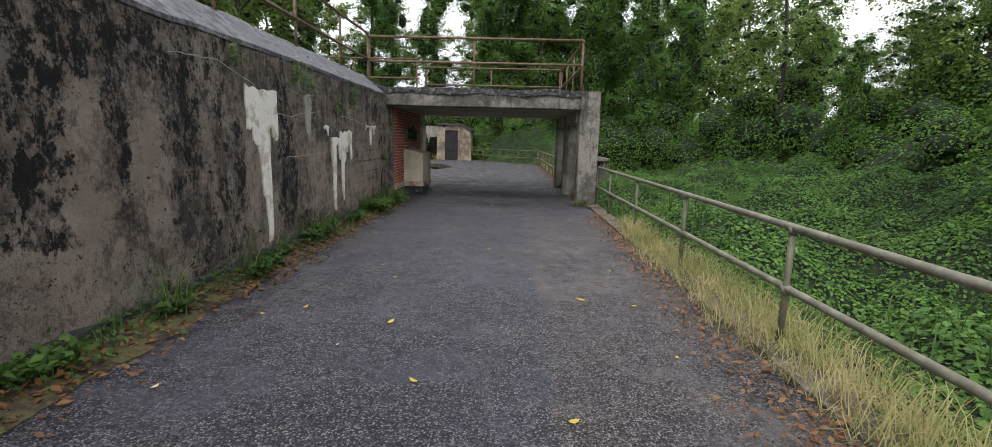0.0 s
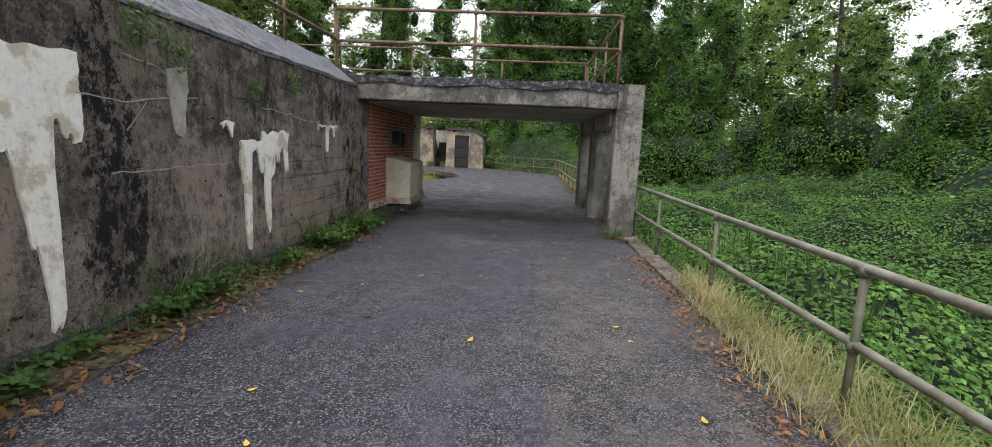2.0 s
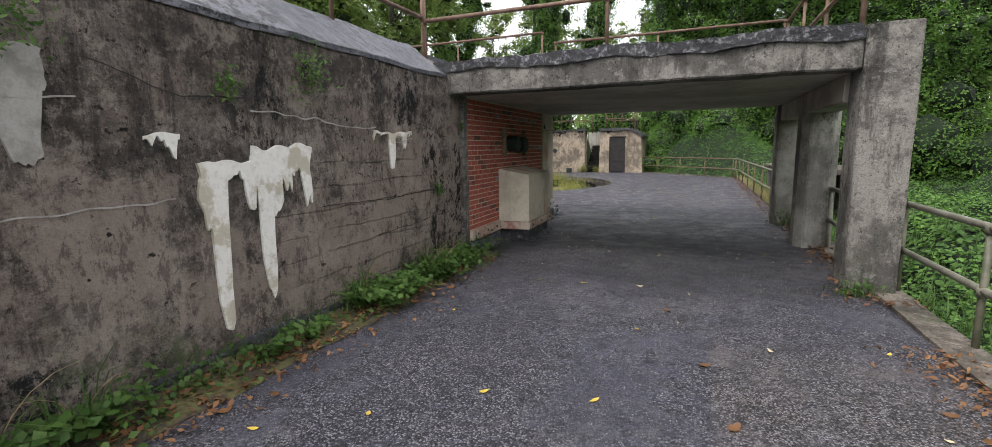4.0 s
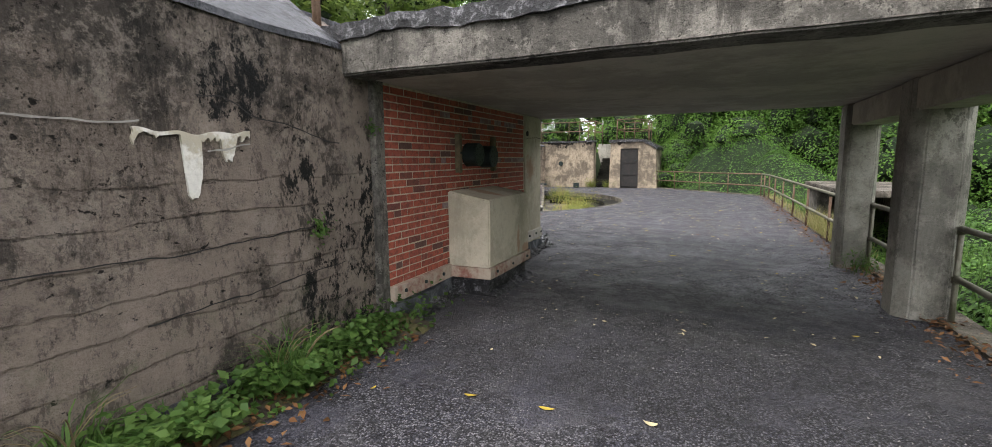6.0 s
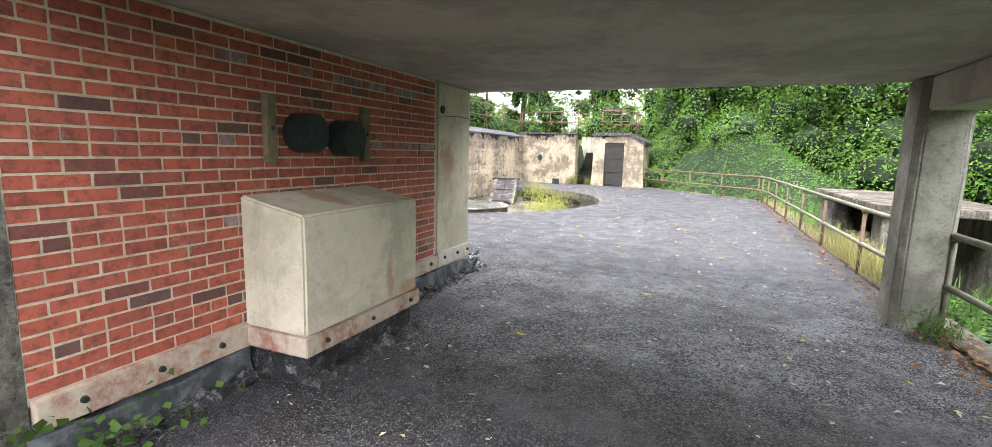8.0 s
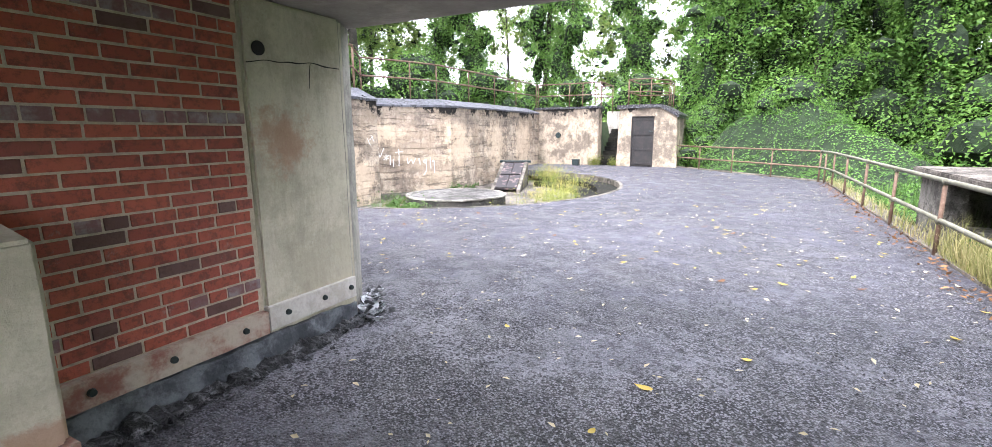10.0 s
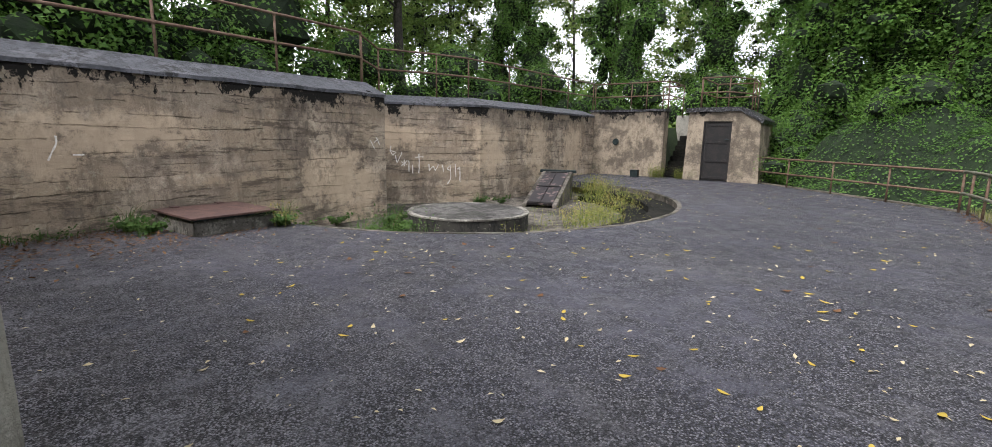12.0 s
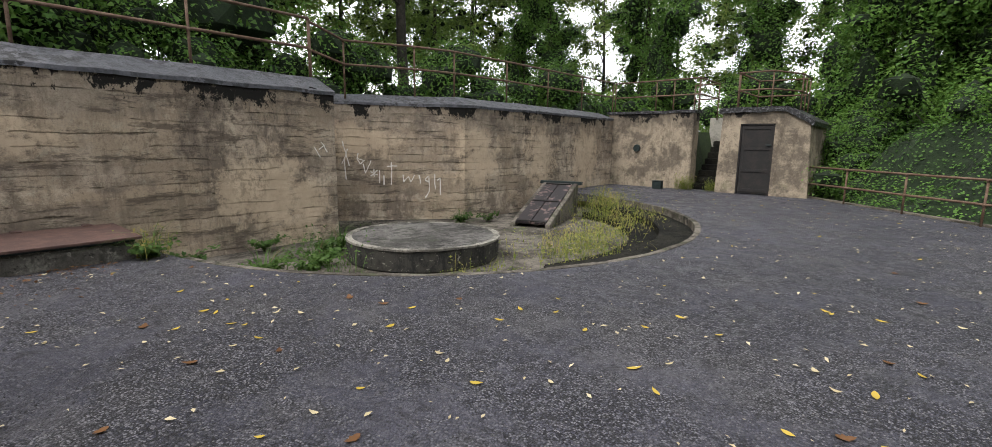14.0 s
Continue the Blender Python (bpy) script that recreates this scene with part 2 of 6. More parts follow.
stony = m.step(m.noise(0.9, 7, 0.75, shift=(4, 8, 0)), 0.40, 0.52, 0.3, 1)
shade = chips(82, "Red")
c = m.mix(m.math("MULTIPLY", stony, m.step(shade, 0.45, 1.0, 0, 0.8)), c, (0.27, 0.265, 0.285))
c = m.mix(m.math("MULTIPLY", stony, m.step(shade, 0.05, 0.3, 0.75, 0)), c, (0.016, 0.016, 0.019))
tar = m.step(m.voronoi(82), 0.42, 0.62)
c = m.mix(m.math("MULTIPLY", stony, m.math("MULTIPLY", tar, 0.9)), c, (0.007, 0.007, 0.009))
c = m.mix(m.step(m.noise(6, 9, 0.85, shift=(7, 7, 0)), 0.53, 0.58, 0, 0.6), c, (0.019, 0.018, 0.021))
c = m.mix(m.step(m.noise(17, 8, 0.85, shift=(2, 7, 0)), 0.55, 0.6, 0, 0.5), c, (0.16, 0.156, 0.166))
c = m.mix(m.math("MULTIPLY", lit_silt, m.step(chips(58, "Green"), 0.72, 0.78, 0, 0.85)), c, (0.014, 0.013, 0.016))
# ragged oval of darker asphalt across the passage mouth
dark_oval = m.math("ADD", m.math("POWER", m.math("DIVIDE", m.math("SUBTRACT", m.axis("X"), -0.4), 2.9), 2), m.math("POWER", m.math("DIVIDE", m.math("SUBTRACT", m.axis("Y"), 12.0), 1.7), 2))
dark_oval = m.step(m.math("ADD", dark_oval, m.math("MULTIPLY", m.noise(1.3, 8, 0.75), 2.0)), 1.5, 2.4, 0.45, 0)
c = m.mix(dark_oval, c, (0.012, 0.011, 0.010))
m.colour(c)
m.rough(m.step(m.noise(3, 6, 0.7), 0.35, 0.65, 0.42, 0.8))
m.bump(m.voronoi(82), -0.014, 1.0)
m.bump(m.noise(24, 7, 0.8), 0.022, 0.8)
m.bump(m.noise(1.5, 3), 0.05, 0.4)
ASPHALT = m.m

m = Mat("tar_roofing", 0.55)
c = m.mix(m.step(m.noise(7, 8, 0.8), 0.47, 0.53), (0.014, 0.014, 0.016), (0.105, 0.105, 0.12))
m.colour(m.mix(m.step(m.noise(1.2, 6), 0.42, 0.58, 0, 0.7), c, (0.05, 0.053, 0.064)))
m.bump(m.noise(9, 5, 0.7), 0.05, 0.9)
TAR = m.m

m = Mat("black_tar_edge", 0.4)
m.colour(m.mix(m.step(m.noise(14, 5, 0.8), 0.5, 0.66), (0.01, 0.01, 0.012), (0.2, 0.2, 0.21)))
m.bump(m.noise(14, 5, 0.8), 0.05, 1.0)
TAREDGE = m.m

m = Mat("tar_flashing", 0.6)
m.colour(m.mix(m.step(m.noise(11, 6, 0.8), 0.52, 0.64), (0.012, 0.012, 0.014), (0.075, 0.076, 0.08)))
m.bump(m.noise(16, 5, 0.8), 0.03, 1.0)
TARFOOT = m.m


def brick_mat(name, island):
    m = Mat(name, 0.85)
    r = m.random(island)
    t = m.n.new("ShaderNodeValToRGB")
    cr = t.color_ramp
    cr.elements[0].position, cr.elements[0].color = 0.0, (0.33, 0.075, 0.046, 1)
    cr.elements[1].position, cr.elements[1].color = 1.0, (0.11, 0.055, 0.05, 1)
    for p, col in ((0.3, (0.42, 0.105, 0.062, 1)), (0.6, (0.29, 0.068, 0.046, 1)), (0.84, (0.37, 0.095, 0.065, 1)), (0.93, (0.10, 0.045, 0.04, 1)), (0.975, (0.16, 0.09, 0.08, 1))):
        cr.elements.new(p).color = col
    m.l.new(r, t.inputs["Fac"])
    c = m.mix(m.step(m.noise(14, 9, 0.82), 0.46, 0.6, 0, 0.6), t.outputs["Color"], (0.07, 0.03, 0.026))
    c = m.mix(m.step(m.noise(4, 9, 0.82), 0.58, 0.66, 0, 0.5), c, (0.33, 0.26, 0.23))
    m.colour(c)
    m.bump(m.noise(40, 5, 0.75), 0.006, 0.8)
    return m.m


def plain(name, c1, c2, rough=0.7, metal=0.0, scale=8, depth=0.004, coords="pos", lo=0.4, hi=0.65):
    m = Mat(name, rough, metal, coords)
    c = m.mix(m.step(m.noise(scale, 5, 0.7), lo, hi), c1, c2)
    c = m.mix(m.step(m.noise(scale * 7, 4, 0.7), 0.45, 0.75, 0, 0.4), c, tuple(v * 0.5 for v in c1))
    m.colour(c)
    m.bump(m.noise(scale * 4, 5, 0.7), depth, 0.8)
    return m.m


GLAZED = plain("glazed_header", (0.19, 0.085, 0.085), (0.27, 0.22, 0.235), 0.6, 0, 9)
BRICK, BRICKS = brick_mat("red_brick", False), brick_mat("red_bricks", True)
# near-black colour that stands for the shade deep inside foliage
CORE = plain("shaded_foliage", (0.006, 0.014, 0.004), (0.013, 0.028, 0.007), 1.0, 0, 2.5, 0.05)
MORTAR = plain("mortar", (0.55, 0.47, 0.36), (0.40, 0.34, 0.26), 0.9, 0, 15)
RUSTY = plain("rusty_pipe", (0.10, 0.056, 0.036), (0.17, 0.115, 0.078), 0.75, 0.25, 9, 0.003)
GREENPIPE = plain("painted_pipe", (0.12, 0.115, 0.08), (0.20, 0.195, 0.15), 0.55, 0.2, 5, 0.002)
GREENPOST = plain("painted_post", (0.075, 0.078, 0.045), (0.13, 0.125, 0.085), 0.6, 0.1, 5, 0.002)
DOORBLACK = plain("dark_door_paint", (0.010, 0.009, 0.009), (0.02, 0.016, 0.014), 0.8, 0.0, 6)
IRON = plain("vent_iron", (0.018, 0.03, 0.03), (0.03, 0.04, 0.038), 0.55, 0.5, 12)
RUSTPLATE = plain("rusty_plate", (0.075, 0.042, 0.036), (0.12, 0.068, 0.056), 0.7, 0.3, 5)
OLDWOOD = plain("old_wood", (0.16, 0.13, 0.075), (0.10, 0.085, 0.05), 0.85, 0, 14)
STRIP = plain("stained_strip", (0.42, 0.35, 0.28), (0.23, 0.095, 0.07), 0.85, 0, 5)
WHITESTRIP = plain("white_strip", (0.52, 0.49, 0.45), (0.40, 0.36, 0.31), 0.85, 0, 6)
FLASH = plain("lead_flashing", (0.045, 0.05, 0.058), (0.16, 0.17, 0.185), 0.6, 0.1, 6, 0.01)
LIME = plain("lime_run", (0.62, 0.60, 0.55), (0.40, 0.36, 0.28), 0.9, 0, 4, 0.01, lo=0.48, hi=0.6)
CHALK = plain("white_chalk", (0.75, 0.72, 0.67), (0.58, 0.54, 0.48), 0.95, 0, 30)
SOIL = plain("soil", (0.032, 0.024, 0.015), (0.075, 0.068, 0.022), 0.95, 0, 4, 0.03, lo=0.46, hi=0.56)
UNDER = plain("forest_floor", (0.018, 0.03, 0.01), (0.03, 0.05, 0.014), 0.95, 0, 1.5, 0.05)
BARK = plain("bark", (0.025, 0.022, 0.017), (0.05, 0.043, 0.033), 0.95, 0, 6, 0.03)
KERB = concrete("kerb_concrete", (0.20, 0.175, 0.145), (0.10, 0.088, 0.072), 0.5, 0, 0.4, 3.3)
PITFLOOR = concrete("pit_concrete", (0.19, 0.17, 0.145), (0.075, 0.066, 0.055), 0.9, 0, 0.6, 5.3)
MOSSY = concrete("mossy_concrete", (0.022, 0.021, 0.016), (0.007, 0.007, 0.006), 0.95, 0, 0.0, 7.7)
m = Mat("stained_drum", 0.85)
c = m.mix(m.step(m.noise(6, 8, 0.8, (1, 1, 0.5)), 0.42, 0.58), (0.008, 0.008, 0.007), (0.04, 0.037, 0.03))
m.colour(m.mix(m.step(m.noise(9, 8, 0.82, (1, 1, 1.6), (3, 1, 1)), 0.58, 0.63, 0, 0.8), c, (0.30, 0.28, 0.24)))
m.bump(m.noise(12, 7, 0.8), 0.03, 1.0)
DRUM = m.m
FLAKES = plain("broken_mortar", (0.50, 0.51, 0.53), (0.10, 0.10, 0.11), 0.85, 0, 18, 0.006, lo=0.48, hi=0.6)
LIP = concrete("lip_concrete", (0.32, 0.305, 0.265), (0.11, 0.103, 0.09), 0.8, 0, 0, 4.9)
DISC = concrete("disc_concrete", (0.155, 0.148, 0.14), (0.07, 0.067, 0.063), 0.7, 0, 0.2, 2.9)
OLDSTEEL = plain("peeling_steel", (0.022, 0.018, 0.02), (0.17, 0.12, 0.11), 0.65, 0.2, 4, 0.004, lo=0.53, hi=0.63)


def leaf_mat(name, dark, light, dead=None, trans=0.45, patchy=False):
    m = Mat(name, 0.5)
    c = m.mix(m.random(True), dark, light)
    c = m.mix(m.step(m.noise(0.5, 3), 0.4, 0.65, 0, 0.55), c, tuple(v * 0.6 for v in dark))
    if patchy:
        c = m.mix(m.step(m.noise(1.6, 6, 0.7, shift=(5, 2, 1)), 0.42, 0.6, 0, 0.6), c, tuple(v * 0.45 for v in dark))
    if dead:
        c = m.mix(m.step(m.noise(1.7, 4), 0.52, 0.66), c, dead)
    m.colour(c)
    m.b.inputs["Specular IOR Level"].default_value = 0.2
    tr = m.n.new("ShaderNodeBsdfTranslucent")
    m.l.new(c, tr.inputs["Color"])
    mx = m.n.new("ShaderNodeMixShader")
    mx.inputs["Fac"].default_value = trans
    m.l.new(m.b.outputs["BSDF"], mx.inputs[1])
    m.l.new(tr.outputs["BSDF"], mx.inputs[2])
    m.l.new(mx.outputs["Shader"], m.n["Material Output"].inputs["Surface"])
    return m.m


IVY = leaf_mat("ivy_leaf", (0.05, 0.122, 0.022), (0.15, 0.285, 0.055), None, 0.28, True)
TREELEAF = leaf_mat("tree_leaf", (0.10, 0.17, 0.038), (0.22, 0.31, 0.07))
PALETREE = leaf_mat("light_tree_leaf", (0.10, 0.16, 0.035), (0.24, 0.32, 0.075), None, 0.5)
VINELEAF = leaf_mat("vine_leaf", (0.065, 0.15, 0.028), (0.16, 0.28, 0.055))
GRASS = leaf_mat("dry_grass", (0.20, 0.22, 0.06), (0.46, 0.41, 0.20), (0.47, 0.39, 0.21))
WEED = leaf_mat("weed_leaf", (0.045, 0.10, 0.02), (0.12, 0.20, 0.05))
WEEDY = leaf_mat("yellow_weed", (0.13, 0.19, 0.035), (0.40, 0.38, 0.11), (0.40, 0.33, 0.12))
YELLOW = leaf_mat("yellow_leaf", (0.50, 0.36, 0.05), (0.62, 0.48, 0.12), None, 0.2)
PALELEAF = leaf_mat("pale_leaf", (0.52, 0.44, 0.26), (0.64, 0.56, 0.38), None, 0.2)
BROWN = leaf_mat("brown_leaf", (0.12, 0.055, 0.025), (0.26, 0.14, 0.06), None, 0.2)


# ---- builders ----
def mesh_from(bm, name, mat):
    me = bpy.data.meshes.new(name)
    bm.to_mesh(me)
    bm.free()
    me.materials.append(mat)
    return me


def part(name, bm, mat, parent=None, label=""):
    ob = new(name, mesh_from(bm, name, mat))
    if parent:
        ob.parent = parent
    return tagged(ob, label)


def thing(name, at, label, category, group=""):
    e = new(name)
    e.location = at
    return tagged(e, label, category, group)


def structure(name, bm, mat, label, category):
    return tagged(part(name, bm, mat), label, category, kind="structure")


def box(bm, x0, x1, y0, y1, z0, z1, bevel=0.0):
    r = bmesh.ops.create_cube(bm, size=1)
    for v in r["verts"]:
        v.co = Vector(((x0 + x1) / 2 + v.co.x * (x1 - x0), (y0 + y1) / 2 + v.co.y * (y1 - y0), (z0 + z1) / 2 + v.co.z * (z1 - z0)))
    if bevel:
        es = list({e for v in r["verts"] for e in v.link_edges})
        bmesh.ops.bevel(bm, geom=es, offset=bevel, segments=2, affect="EDGES", profile=0.6)
    return bm


def boxed(*a, bevel=0.0):
    return box(bmesh.new(), *a, bevel=bevel)


def worn(bm, size=0.25, amount=0.008, bevel=0.02):
    """Cuts long edges, rounds the arrises and roughens the whole."""
    if bevel:
        bmesh.ops.bevel(bm, geom=[e for e in bm.edges if e.is_manifold and e.calc_face_angle(0) > 0.3], offset=bevel, segments=2, affect="EDGES")
    for _ in range(7):
        long = [e for e in bm.edges if e.calc_length() > size * 1.6]
        if not long:
            break
        bmesh.ops.subdivide_edges(bm, edges=long, cuts=1, use_grid_fill=True)
    bmesh.ops.triangulate(bm, faces=[f for f in bm.faces if len(f.verts) > 4])
    for v in bm.verts:
        v.co += Vector((noise.noise(v.co * 1.7), noise.noise(v.co * 1.7 + Vector((9, 0, 0))), noise.noise(v.co * 1.7 + Vector((0, 9, 0))))) * amount
        v.co += Vector((noise.noise(v.co * 9), noise.noise(v.co * 9 + Vector((4, 0, 0))), noise.noise(v.co * 9 + Vector((0, 4, 0))))) * amount * 0.5
    return bm


def prism(outline, z0, z1):
    """An upright solid over a plan outline."""
    bm = bmesh.new()
    f = bm.faces.new([bm.verts.new((x, y, z0)) for x, y in outline])
    bmesh.ops.recalc_face_normals(bm, faces=bm.faces[:])
    r = bmesh.ops.extrude_face_region(bm, geom=[f])
    for v in r["geom"]:
        if isinstance(v, bmesh.types.BMVert):
            v.co.z = z1
    bmesh.ops.recalc_face_normals(bm, faces=bm.faces[:])
    return bm


def profile_along(profile, path):
    """Sweeps a closed section (offset to the left of the path, height) along plan points."""
    bm = bmesh.new()
    rings = []
    for i, (x, y) in enumerate(path):
        a, b = path[max(0, i - 1)], path[min(len(path) - 1, i + 1)]
        d = Vector((b[0] - a[0], b[1] - a[1])).normalized()
        n = Vector((-d.y, d.x))
        k = 1.0
        if 0 < i < len(path) - 1:
            d1 = Vector((x - a[0], y - a[1])).normalized()
            k = 1 / max(0.5, d1.dot(d))
        rings.append([bm.verts.new((x + n.x * o * k, y + n.y * o * k, z)) for o, z in profile])
    for r0, r1 in zip(rings, rings[1:]):
        for j in range(len(profile)):
            bm.faces.new((r0[j], r0[(j + 1) % len(profile)], r1[(j + 1) % len(profile)], r1[j]))
    bm.faces.new(rings[0])
    bm.faces.new(rings[-1])
    bmesh.ops.recalc_face_normals(bm, faces=bm.faces[:])
    return bm


def pipe(bm, pts, r, seg=10):
    """A round bar through the points."""
    pts = [Vector(p) for p in pts]
    rings = []
    for i, p in enumerate(pts):
        d = (pts[min(i + 1, len(pts) - 1)] - pts[max(i - 1, 0)]).normalized()
        u = d.orthogonal().normalized() if abs(d.z) > 0.99 else d.cross(Vector((0, 0, 1))).normalized()
        w = d.cross(u)
        rings.append([bm.verts.new(p + (u * math.cos(a) + w * math.sin(a)) * r) for a in (2 * math.pi * k / seg for k in range(seg))])
    for r0, r1 in zip(rings, rings[1:]):
        for k in range(seg):
            f = bm.faces.new((r0[k], r0[(k + 1) % seg], r1[(k + 1) % seg], r1[k]))
            f.smooth = True
    bm.faces.new(rings[0])
    bm.faces.new(rings[-1])
    bmesh.ops.recalc_face_normals(bm, faces=bm.faces[:])
    return bm


def cyl(bm, centre, r, h, seg=32, r2=None):
    bmesh.ops.create_cone(bm, cap_ends=True, segments=seg, radius1=r, radius2=r if r2 is None else r2, depth=h, matrix=Matrix.Translation(Vector(centre) + Vector((0, 0, h / 2))))
    return bm


rng = np.random.default_rng(11)


def spray_mesh(name, centres, normals, sizes, mat, aspect=0.8, g=None):
    """Small far leaves, one pointed blade each."""
    g = g or rng
    n = len(centres)
    nrm = normals / np.maximum(np.linalg.norm(normals, axis=1, keepdims=True), 1e-6)
    u = np.cross(nrm, g.normal(size=(n, 3)))
    u /= np.maximum(np.linalg.norm(u, axis=1, keepdims=True), 1e-6)
    w = np.cross(nrm, u)
    s = np.asarray(sizes).reshape(-1, 1)
    v = np.stack([centres + u * s * 1.2, centres - u * s * 0.8 + w * s * aspect, centres - u * s * 0.8 - w * s * aspect], axis=1).reshape(-1, 3)
    me = bpy.data.meshes.new(name)
    me.vertices.add(n * 3)
    me.vertices.foreach_set("co", v.astype(np.float32).reshape(-1))
    me.loops.add(n * 3)
    me.loops.foreach_set("vertex_index", np.arange(n * 3, dtype=np.int32))
    me.polygons.add(n)
    me.polygons.foreach_set("loop_start", np.arange(0, n * 3, 3, dtype=np.int32))
    me.update(calc_edges=True)
    me.validate()
    me.materials.append(mat)
    return me


def leaf_mesh(name, centres, normals, sizes, mat, aspect=0.62, g=None):
    """One mesh of many small kite-shaped leaves, each folded along its midrib."""
    g = g or rng
    n = len(centres)
    nrm = normals / np.maximum(np.linalg.norm(normals, axis=1, keepdims=True), 1e-6)
    ref = g.normal(size=(n, 3))
    u = np.cross(nrm, ref)
    u /= np.maximum(np.linalg.norm(u, axis=1, keepdims=True), 1e-6)
    w = np.cross(nrm, u)
    s = np.asarray(sizes).reshape(-1, 1)
    fold = nrm * s * 0.18
    v = np.stack([centres - u * s, centres - w * s * aspect + fold + u * s * 0.2, centres + u * s, centres + w * s * aspect + fold + u * s * 0.2], axis=1).reshape(-1, 3)
    idx = np.arange(n) * 4
    tri = np.stack([idx, idx + 1, idx + 2, idx, idx + 2, idx + 3], axis=1).reshape(-1)
    me = bpy.data.meshes.new(name)
    me.vertices.add(n * 4)
    me.vertices.foreach_set("co", v.astype(np.float32).reshape(-1))
    me.loops.add(n * 6)
    me.loops.foreach_set("vertex_index", tri.astype(np.int32))
    me.polygons.add(n * 2)
    me.polygons.foreach_set("loop_start", np.arange(0, n * 6, 3, dtype=np.int32))
    me.update(calc_edges=True)
    me.validate()
    me.materials.append(mat)
    return me


def blades_mesh(name, roots, heights, lean, mat, width=0.006, g=None):
    """Grass: bent tapering blades, three triangles each."""
    g = g or rng
    n = len(roots)
    a = g.uniform(0, 2 * math.pi, n)
    d = np.stack([np.cos(a), np.sin(a), np.zeros(n)], 1)
    side = np.stack([-np.sin(a), np.cos(a), np.zeros(n)], 1) * width
    h = np.asarray(heights).reshape(-1, 1)
    ln = np.asarray(lean).reshape(-1, 1)
    up = np.array([[0, 0, 1.0]])
    mid = roots + up * h * 0.6 + d * h * ln * 0.35
    top = roots + up * h * np.sqrt(np.clip(1 - ln * ln * 0.6, 0.1, 1)) + d * h * ln
    v = np.stack([roots - side, roots + side, mid + side * 0.8, mid - side * 0.8, top], axis=1).reshape(-1, 3)
    i = np.arange(n) * 5
    tri = np.stack([i, i + 1, i + 2, i, i + 2, i + 3, i + 3, i + 2, i + 4], axis=1).reshape(-1)
    me = bpy.data.meshes.new(name)
    me.vertices.add(n * 5)
    me.vertices.foreach_set("co", v.astype(np.float32).reshape(-1))
    me.loops.add(n * 9)
    me.loops.foreach_set("vertex_index", tri.astype(np.int32))
    me.polygons.add(n * 3)
    me.polygons.foreach_set("loop_start", np.arange(0, n * 9, 3, dtype=np.int32))
    me.update(calc_edges=True)
    me.validate()
    me.materials.append(mat)
    return me


# ---- the plan ----
WALL_X, WALL_TOP = -2.78, 2.33       # long wall beside the road
PORTAL_Y, PORTAL_END, SOFFIT_Z, ROOF_Z = 11.0, 15.9, 2.14, 2.50
BRICK_X = -2.72
YARD_X, YARD_END = -8.65, 22.9
PIT = (-7.9, 24.7, 5.0)              # centre and radius of the gun pit
PIT_Z = -0.42
RAIL_X, KERB_X = 2.0, 1.78
FAR_Y = 33.2


def smooth(a, b, v):
    t = min(1.0, max(0.0, (v - a) / (b - a)))
    return t * t * (3 - 2 * t)


FAR_A, FAR_B = (-2.85, 33.6), (1.62, 29.0)   # the far railing, from the hut to the corner


def past_far(x, y):
    """Metres beyond the line of the far railing."""
    dx, dy = FAR_B[0] - FAR_A[0], FAR_B[1] - FAR_A[1]
    ln = math.hypot(dx, dy)
    return ((x - FAR_A[0]) * -dy + (y - FAR_A[1]) * dx) / ln


def lumps(x, y):
    return noise.noise(Vector((x * 0.3, y * 0.3, 3.1))) * 1.1 + (0.5 - abs(noise.noise(Vector((x * 0.55, y * 0.55, 7.7))))) * 1.3 - 0.35 + 0.12 * noise.noise(Vector((x * 1.9, y * 1.9, 2)))


def ivy_height(x, y):
    """The slope of creepers beyond the railings."""
    d, f = x - 2.1, past_far(x, y)
    low = -0.35 - 1.0 * smooth(0, 3.5, d) + 0.19 * min(9.0, max(0, d - 4.0)) + 0.06 * max(0, d - 13.0)
    if f > 0:
        far = -0.25 + smooth(0.3, 4.5, f) * (2.3 - 1.6 * smooth(-2, 6, x)) + 0.06 * max(0, f - 4)
        low = far if d <= 0 else far * (1 - smooth(0, 6, d)) + low * smooth(0, 6, d)
    return low + lumps(x, y) * smooth(0.0, 2.0, max(d, f))


def recess_x(y):
    """Face of the wall behind the pit."""
    if y < 26.15:
        return -10.9 + (y - 23.2) * 2.4 / 2.95
    return -8.5 + (0.2 if y < 29 else 0.0) * smooth(26.15, 29, y)


def ground_height(x, y):
    if y < 15.3 and x < -3.2:
        return 2.2
    if -6.3 < x < -4.5 and 33 < y < 36.4:
        return -0.25
    if y > 34.4 and x < -2.9:
        return 1.9 + 0.3 * noise.noise(Vector((x * 0.2, y * 0.2, 0)))
    edge = -9.1 if y < 23 else recess_x(y) - 0.45
    if x < edge:
        return 2.15 + 0.02 * (edge - x) + 0.25 * noise.noise(Vector((x * 0.2, y * 0.2, 0)))
    if x > 2.05 or past_far(x, y) > 0.3:
        return ivy_height(x, y) - 0.3
    if y > 18.5 and x < -2.5:
        return -0.9
    return -0.25


